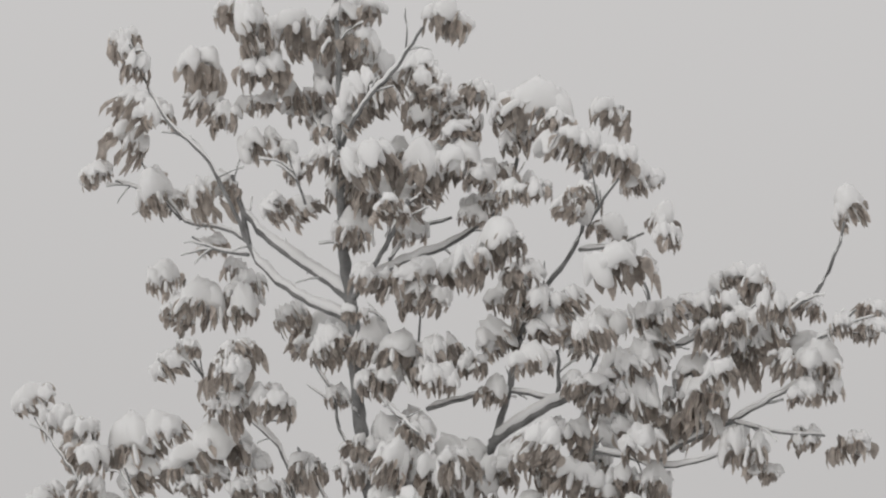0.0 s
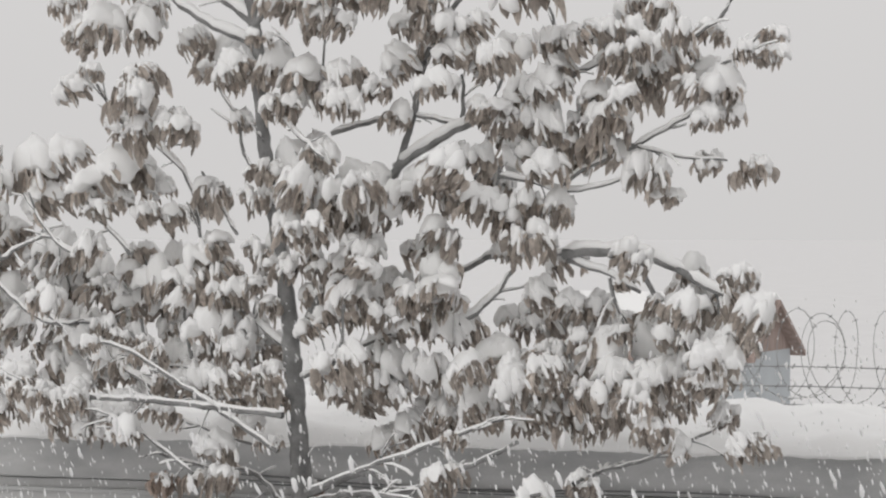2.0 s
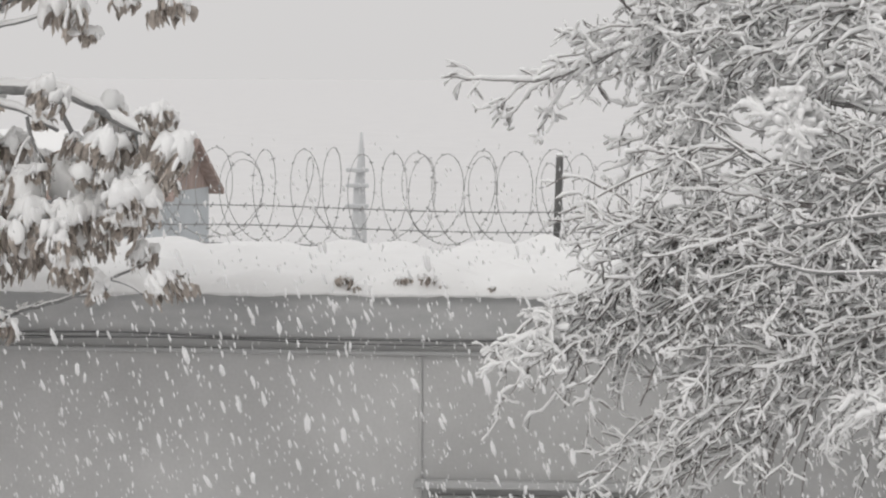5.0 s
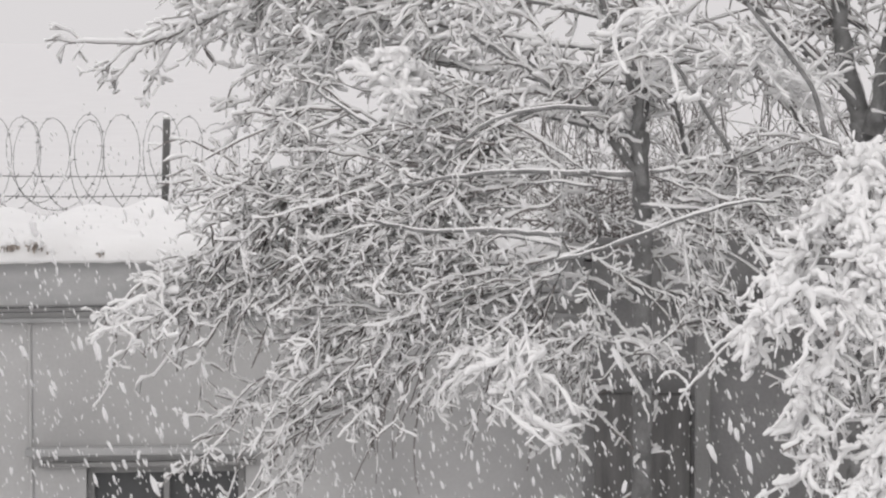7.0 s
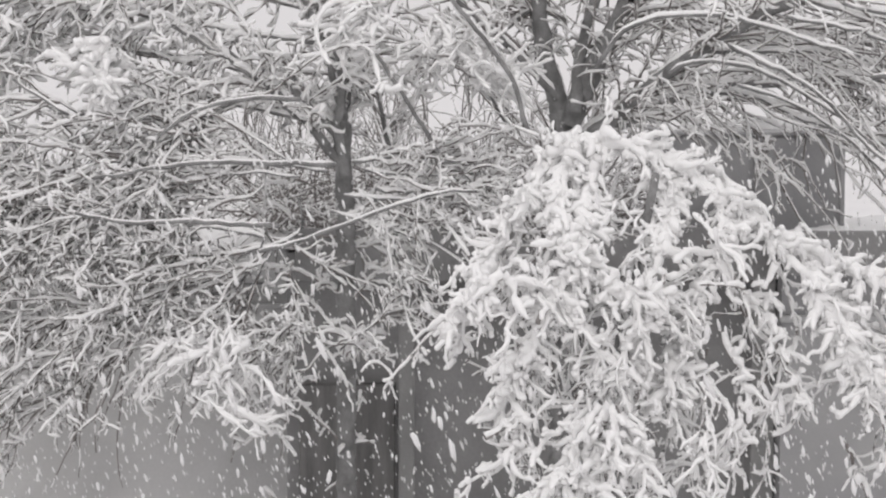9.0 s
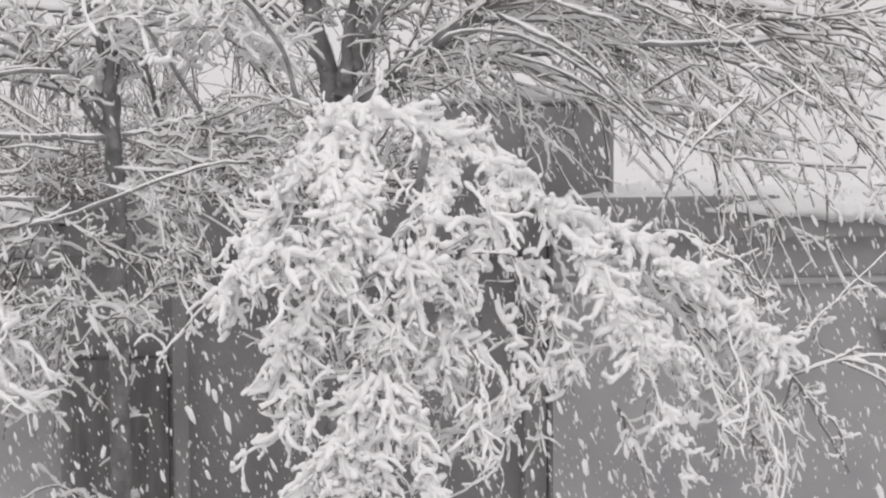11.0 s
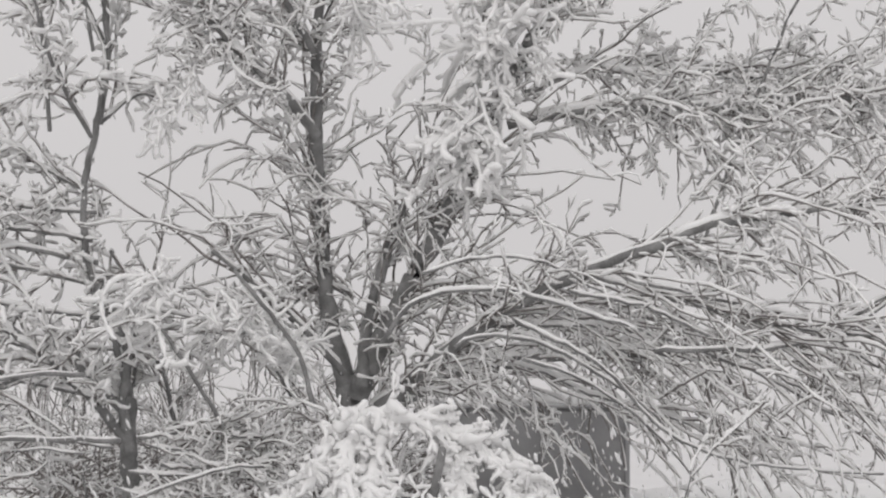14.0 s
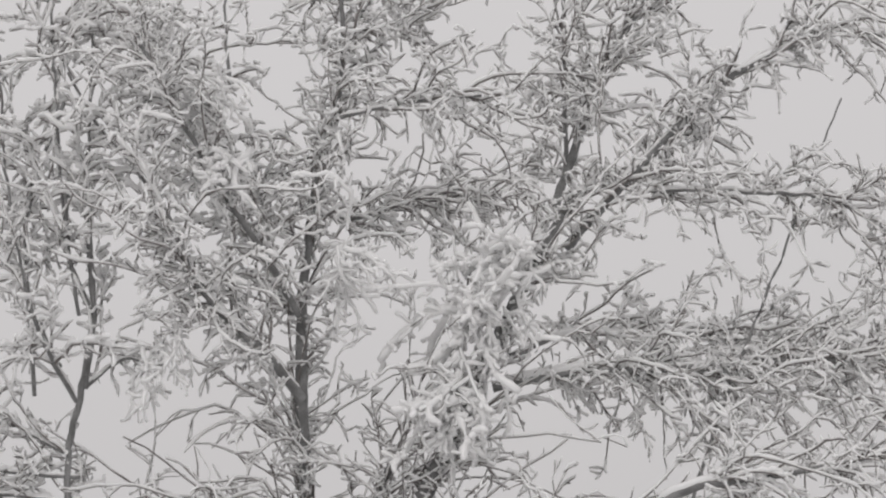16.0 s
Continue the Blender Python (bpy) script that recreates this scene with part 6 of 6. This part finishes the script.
heavy_spray(shrub, (-0.65, 13.20, 2.85), (0.2, -0.2, -0.8), 9, 0.5, 0.5, 0.013)


def brush(x0, x1, y, top, n, label):
    """Upright bare brush behind the roofs."""
    ob = thing("brush", ((x0 + x1) / 2, y, 0), label, "shrub")
    pos = np.stack([rng.uniform(x0, x1, n), y + rng.normal(0, 0.15, n), np.full(n, -0.05)], -1)
    A = whips(pos, np.tile((0.0, 0.0, 1.0), (n, 1)), top * rng.uniform(0.75, 1.05, n), 0.04, 0.05, 14, 0.05)
    q, t = on_whips(A, n * 12, 0.62)
    B = whips(q, t, rng.uniform(0.15, 0.6, n * 12), 0.55, 0.3, 6, 0.15)
    V, Q = joined([twig_mesh(A, 0.010, 0.004, 4), twig_mesh(B, 0.005, 0.003, 3)])
    child("twig_spray", mesh_of("twigs", V, Q, TWIG), ob, "bare brown shoots", "stuff")
    V, Q = snow_mesh(B, 0.0085, 4, 0.4, 0.8)
    child("twig_snow", mesh_of("twig_snow", V, Q, SNOW), ob, "light snow on the shoots", "stuff")


def creeper(x0, x1, y0, y1, z, n, label):
    """Dead creeper heaped on a roof."""
    ob = thing("creeper", ((x0 + x1) / 2, y0, z), label, "plant")
    pos = np.stack([rng.uniform(x0, x1, n), rng.uniform(y0, y1, n), np.full(n, z)], -1)
    way = np.stack([rng.normal(0, 0.8, n), rng.normal(-0.1, 0.4, n), rng.uniform(0.3, 1.0, n)], -1)
    A = whips(pos, way, rng.uniform(0.35, 0.9, n), 0.1, 1.6, 10, 0.16)
    A[:, :, 2] = np.maximum(A[:, :, 2], z + 0.01)
    q, t = on_whips(A, n * 8, 0.1)
    B = whips(q, t, rng.uniform(0.08, 0.3, n * 8), 0.8, 0.6, 6, 0.25)
    V, Q = joined([twig_mesh(A, 0.008, 0.004, 4), twig_mesh(B, 0.005, 0.003, 3)])
    child("twig_spray", mesh_of("twigs", V, Q, TWIG), ob, "tangled brown stems", "stuff")
    V, Q = snow_mesh(B, 0.007, 4, 0.6, 0.8)
    child("twig_snow", mesh_of("twig_snow", V, Q, SNOW), ob, "light snow on the stems", "stuff")


creeper(-0.5, 2.1, 16.1, 18.6, 3.12, 300, "heap of dead brown creeper on the lean-to roof")
brush(-1.2, 2.3, 19.3, 4.15, 170, "dense bare brush growing behind the lean-to")


# ---- weeping bush under heavy snow ----
def weeping_bush():
    ob = thing("bush", (1.5, 12.2, 0), "weeping bush bowed under thick lumpy snow", "bush")
    ridge = spline(((0.97, 12.40, 3.57), (1.29, 12.00, 3.74), (1.67, 12.00, 3.76), (2.06, 12.20, 3.58), (2.62, 12.30, 3.26), (3.05, 12.40, 2.90)))
    stem = spline(((1.5, 12.6, -0.05), (1.5, 12.6, 1.6), (1.45, 12.4, 2.6), tuple(ridge[len(ridge) // 3])))
    V, Q = tubes(stem[None], np.linspace(0.06, 0.02, len(stem))[None], 8)
    child("stem", mesh_of("stem", V, Q, BARK), ob)
    return ob, ridge


def bough(ob, points, rich=1.0):
    """A main bough bowed by snow, with crooked finger-like shoots that hang from it in a fan."""
    P = spline(points, 0.05)[None]
    n = P.shape[1]
    P[0, 1:-1] += rng.normal(0, 0.012, (n - 2, 3))
    m = int(n * 3.4 * rich)
    hub, way = on_whips(P, m, 0.04)
    side = rng.choice((-1.0, 1.0), m)[:, None] * np.stack([way[:, 2], np.zeros(m), -way[:, 0]], -1)
    B = whips(hub, way * 0.75 + side * rng.uniform(0.1, 0.9, (m, 1)) + np.array([0, -0.2, 0.1]), rng.uniform(0.07, 0.25, m), 0.3, 1.0, 8, 0.34)
    hub, way = on_whips(B, m * 2, 0.15)
    C = whips(hub, way, rng.uniform(0.03, 0.09, m * 2), 0.8, 0.5, 5, 0.4)
    V, Q = joined([twig_mesh(P, 0.013, 0.004, 5), twig_mesh(B[:, ::2], 0.006, 0.0025, 3), twig_mesh(C[:, ::2], 0.004, 0.002, 3)])
    ob = child("bough", mesh_of("bough", V, Q, TWIG), ob, "bowed cane with crooked shoots")
    V, Q = joined([snow_mesh(P, (0.034 * rich ** 0.5, 0.020 * rich ** 0.5), 8, 0.03, 0.6, (0.75, 1.25)), snow_mesh(B, (0.028 * rich ** 0.3, 0.0135 * rich ** 0.3), 6, 0.03, 0.5, (0.62, 1.42)),
                   snow_mesh(C, (0.0145, 0.0125), 6, 0.02, 0.5, (0.7, 1.4))])
    child("snow", mesh_of("snow", V, Q, SNOW), ob, "thick lumpy snow", "stuff")


def bush_canes(ob, ridge):
    """The thinner canes between the boughs."""
    n = 34
    i = rng.integers(0, len(ridge), n)
    u = i / len(ridge)
    pos = ridge[i] + rng.normal(0, 0.07, (n, 3)) + np.array([0, 0.1, -0.16])
    out = np.stack([np.maximum((u - 0.30) * 1.5 + rng.normal(0, 0.4, n), -0.2), rng.normal(0.0, 0.3, n), rng.uniform(-0.9, 0.0, n)], -1)
    A = whips(pos, out / np.linalg.norm(out, axis=1, keepdims=True), rng.uniform(0.45, 1.4, n), 0.1, 1.9, 18, 0.17)
    m = 16
    low = ridge[rng.integers(int(len(ridge) * 0.12), int(len(ridge) * 0.75), m)] + rng.normal(0, 0.1, (m, 3)) + np.stack([np.zeros(m), rng.uniform(-0.2, 0.2, m), rng.uniform(-1.2, -0.4, m)], -1)
    fall = np.stack([rng.normal(0.15, 0.45, m), rng.uniform(-0.4, 0.1, m), rng.uniform(-1.0, -0.1, m)], -1)
    A = np.concatenate([A, whips(low, fall, rng.uniform(0.5, 1.1, m), 0.1, 1.2, 18, 0.2)])
    hub, way = on_whips(A, 900, 0.06)
    B = whips(hub, way, rng.uniform(0.06, 0.24, 900), 0.6, 1.0, 7, 0.32)
    V, Q = joined([twig_mesh(A, 0.009, 0.003, 4), twig_mesh(B[:, ::2], 0.005, 0.0025, 3)])
    child("twig_spray", mesh_of("twigs", V, Q, TWIG), ob, "bowed thin canes", "stuff")
    V, Q = joined([snow_mesh(A, (0.017, 0.010), 6, 0.1, 0.6), snow_mesh(B, (0.013, 0.009), 5, 0.1, 0.55, (0.65, 1.3))])
    child("twig_snow", mesh_of("twig_snow", V, Q, SNOW), ob, "lumpy snow on the canes", "stuff")


rng = np.random.default_rng(34)
bush, crest = weeping_bush()
bush_canes(bush, crest)
bough(bush, ((1.28, 12.40, 3.88), (1.14, 12.10, 3.60), (1.19, 11.90, 3.38), (1.07, 11.90, 3.08), (0.88, 11.90, 2.74)))
bough(bush, ((1.35, 12.30, 3.78), (1.24, 12.00, 3.45), (1.33, 11.90, 3.24), (1.50, 11.80, 3.22)))
bough(bush, ((1.29, 12.50, 3.96), (1.10, 12.30, 3.78), (0.95, 12.10, 3.55), (0.76, 12.00, 3.24), (0.65, 12.00, 2.95)))
bough(bush, ((1.56, 12.40, 3.85), (1.71, 12.20, 3.67), (1.64, 12.00, 3.39), (1.55, 11.90, 3.08), (1.44, 11.90, 2.76)))
bough(bush, ((1.73, 12.40, 3.85), (1.92, 12.20, 3.70), (1.92, 12.00, 3.38), (1.78, 12.00, 3.06), (1.67, 12.00, 2.71)), 0.75)
bough(bush, ((1.87, 12.40, 3.77), (2.09, 12.20, 3.56), (2.24, 12.10, 3.40), (2.39, 12.00, 3.19), (2.50, 12.00, 2.96), (2.67, 12.00, 2.69)))
bough(bush, ((2.18, 12.40, 3.49), (2.45, 12.30, 3.34), (2.71, 12.20, 3.24), (2.94, 12.20, 3.07), (3.20, 12.20, 2.87), (3.41, 12.20, 2.64)))
bough(bush, ((1.18, 12.50, 3.85), (1.38, 12.30, 3.90), (1.59, 12.20, 3.86), (1.84, 12.20, 3.74)))
bough(bush, ((1.98, 12.20, 3.31), (2.13, 12.10, 3.10), (2.22, 12.00, 2.89), (2.33, 12.00, 2.67)), 0.4)
bough(bush, ((2.45, 12.30, 3.29), (2.65, 12.20, 3.02), (2.80, 12.10, 2.81), (2.92, 12.10, 2.61)), 0.4)
bough(bush, ((2.52, 12.10, 2.98), (2.67, 12.00, 2.66), (2.81, 12.00, 2.38), (2.93, 12.00, 2.09)), 0.4)
bough(bush, ((1.96, 12.10, 2.99), (2.06, 12.00, 2.67), (1.95, 12.00, 2.40)), 0.4)
bough(bush, ((0.86, 11.75, 3.31), (0.75, 11.76, 3.24), (0.68, 11.86, 3.13), (0.62, 11.81, 3.03)), 0.9)
bough(bush, ((0.86, 11.75, 3.31), (1.10, 11.85, 3.20), (1.26, 11.86, 3.01), (1.39, 11.85, 2.81)), 0.8)
bough(bush, ((1.63, 11.85, 3.31), (1.54, 11.87, 3.07), (1.46, 11.95, 2.81), (1.37, 11.87, 2.68)), 0.6)
bough(bush, ((1.29, 11.84, 2.67), (1.07, 11.74, 2.54), (0.87, 11.85, 2.40), (0.71, 11.84, 2.32)), 0.3)
bough(bush, ((1.33, 11.76, 2.71), (1.23, 11.76, 2.52), (1.09, 11.65, 2.33), (0.96, 11.71, 2.13)), 0.8)
bough(bush, ((1.35, 11.67, 2.71), (1.31, 11.72, 2.47), (1.22, 11.66, 2.25), (1.17, 11.64, 2.04)), 0.8)
bough(bush, ((1.36, 11.64, 2.71), (1.38, 11.65, 2.49), (1.36, 11.67, 2.24), (1.39, 11.70, 2.00)), 0.7)
bough(bush, ((1.38, 11.70, 2.70), (1.48, 11.74, 2.50), (1.52, 11.67, 2.32), (1.56, 11.65, 2.11)), 0.7)
bough(bush, ((1.05, 11.84, 3.15), (0.98, 11.95, 2.92), (0.89, 11.87, 2.77), (0.85, 11.93, 2.60)), 0.5)
bough(bush, ((0.78, 11.76, 2.55), (0.86, 11.80, 2.61), (0.95, 11.84, 2.59), (0.91, 11.75, 2.44)), 0.3)
limb(bush, 0.007, 0.004, ((2.79, 12.30, 3.30), (2.99, 12.30, 3.27), (3.12, 12.30, 3.15), (3.33, 12.30, 2.95)))
limb(bush, 0.012, 0.006, ((2.94, 12.30, 2.94), (3.23, 12.30, 2.74), (3.50, 12.30, 2.56), (3.80, 12.30, 2.06)))
limb(bush, 0.007, 0.004, ((3.50, 12.30, 2.56), (3.70, 12.30, 2.63), (3.97, 12.30, 2.65), (4.21, 12.30, 2.66)))
limb(bush, 0.007, 0.004, ((3.45, 12.30, 2.65), (3.43, 12.30, 2.74), (3.37, 12.30, 2.82)))
limb(bush, 0.006, 0.004, ((3.23, 12.30, 2.65), (3.52, 12.30, 2.76), (3.81, 12.30, 3.02), (4.10, 12.30, 3.29)))
limb(bush, 0.006, 0.004, ((3.69, 12.30, 3.25), (3.84, 12.30, 3.04), (4.02, 12.30, 2.93), (4.13, 12.30, 2.81)))
limb(bush, 0.007, 0.004, ((2.79, 12.30, 3.37), (2.93, 12.30, 3.65), (3.24, 12.30, 3.96)))
limb(bush, 0.007, 0.004, ((3.73, 12.30, 2.63), (3.85, 12.30, 2.58), (4.03, 12.30, 2.49), (4.24, 12.30, 2.40)))
limb(bush, 0.007, 0.004, ((3.50, 12.30, 2.56), (3.44, 12.30, 2.39), (3.26, 12.30, 2.34)))
limb(bush, 0.009, 0.004, ((2.91, 12.30, 2.86), (3.15, 12.30, 2.51), (3.33, 12.30, 2.22), (3.42, 12.30, 1.93)))
dress(bush, 36, 150, (0.12, 0.4), (0.06, 0.2), 0.4, 1.0, 0.009)


# ---- falling snow ----
def snowfall(n, small, big, high, nearest, shape, name, label, seed):
    """Loose flakes through the air of the yard; shape is the number of subdivisions."""
    r = np.random.default_rng(seed)
    if shape:
        bm = bmesh.new()
        bmesh.ops.create_icosphere(bm, subdivisions=shape, radius=1)
        base = np.array([v.co for v in bm.verts])
        tri = np.array([[v.index for v in f.verts] for f in bm.faces])
        bm.free()
    else:
        base = np.array([[1, 0, 0], [-1, 0, 0], [0, 1, 0], [0, -1, 0], [0, 0, 1], [0, 0, -1]], float)
        tri = np.array([[0, 2, 4], [2, 1, 4], [1, 3, 4], [3, 0, 4], [2, 0, 5], [1, 2, 5], [3, 1, 5], [0, 3, 5]])
    az, d = np.radians(r.uniform(-42, 24, n)), np.sqrt(r.uniform(nearest ** 2, 15.4 ** 2, n))
    c = np.stack([d * np.sin(az), d * np.cos(az), 0.1 + high * r.random(n) ** 1.3], -1)
    s = r.uniform(small, big, n)
    V = base[None] * (s[:, None, None] * r.uniform(0.7, 1.3, (n, len(base), 1))) * np.array([1, 1, 3.1])
    V[:, :, 0] += V[:, :, 2] * r.normal(-0.25, 0.15, (n, 1))
    V += c[:, None]
    Q = (tri[None] + (np.arange(n) * len(base))[:, None, None]).reshape(-1, 3)
    return tagged(new(name, mesh_of(name, V.reshape(-1, 3), Q, FLAKE)), label, "snow", kind="stuff")


snowfall(7500, 0.0035, 0.0092, 3.9, 5.0, 1, "falling_snow", "loose snowflakes drifting down through the air", 21)
snowfall(28000, 0.0022, 0.0042, 4.0, 6.0, 0, "fine_snow", "fine dense snow filling the air", 22)
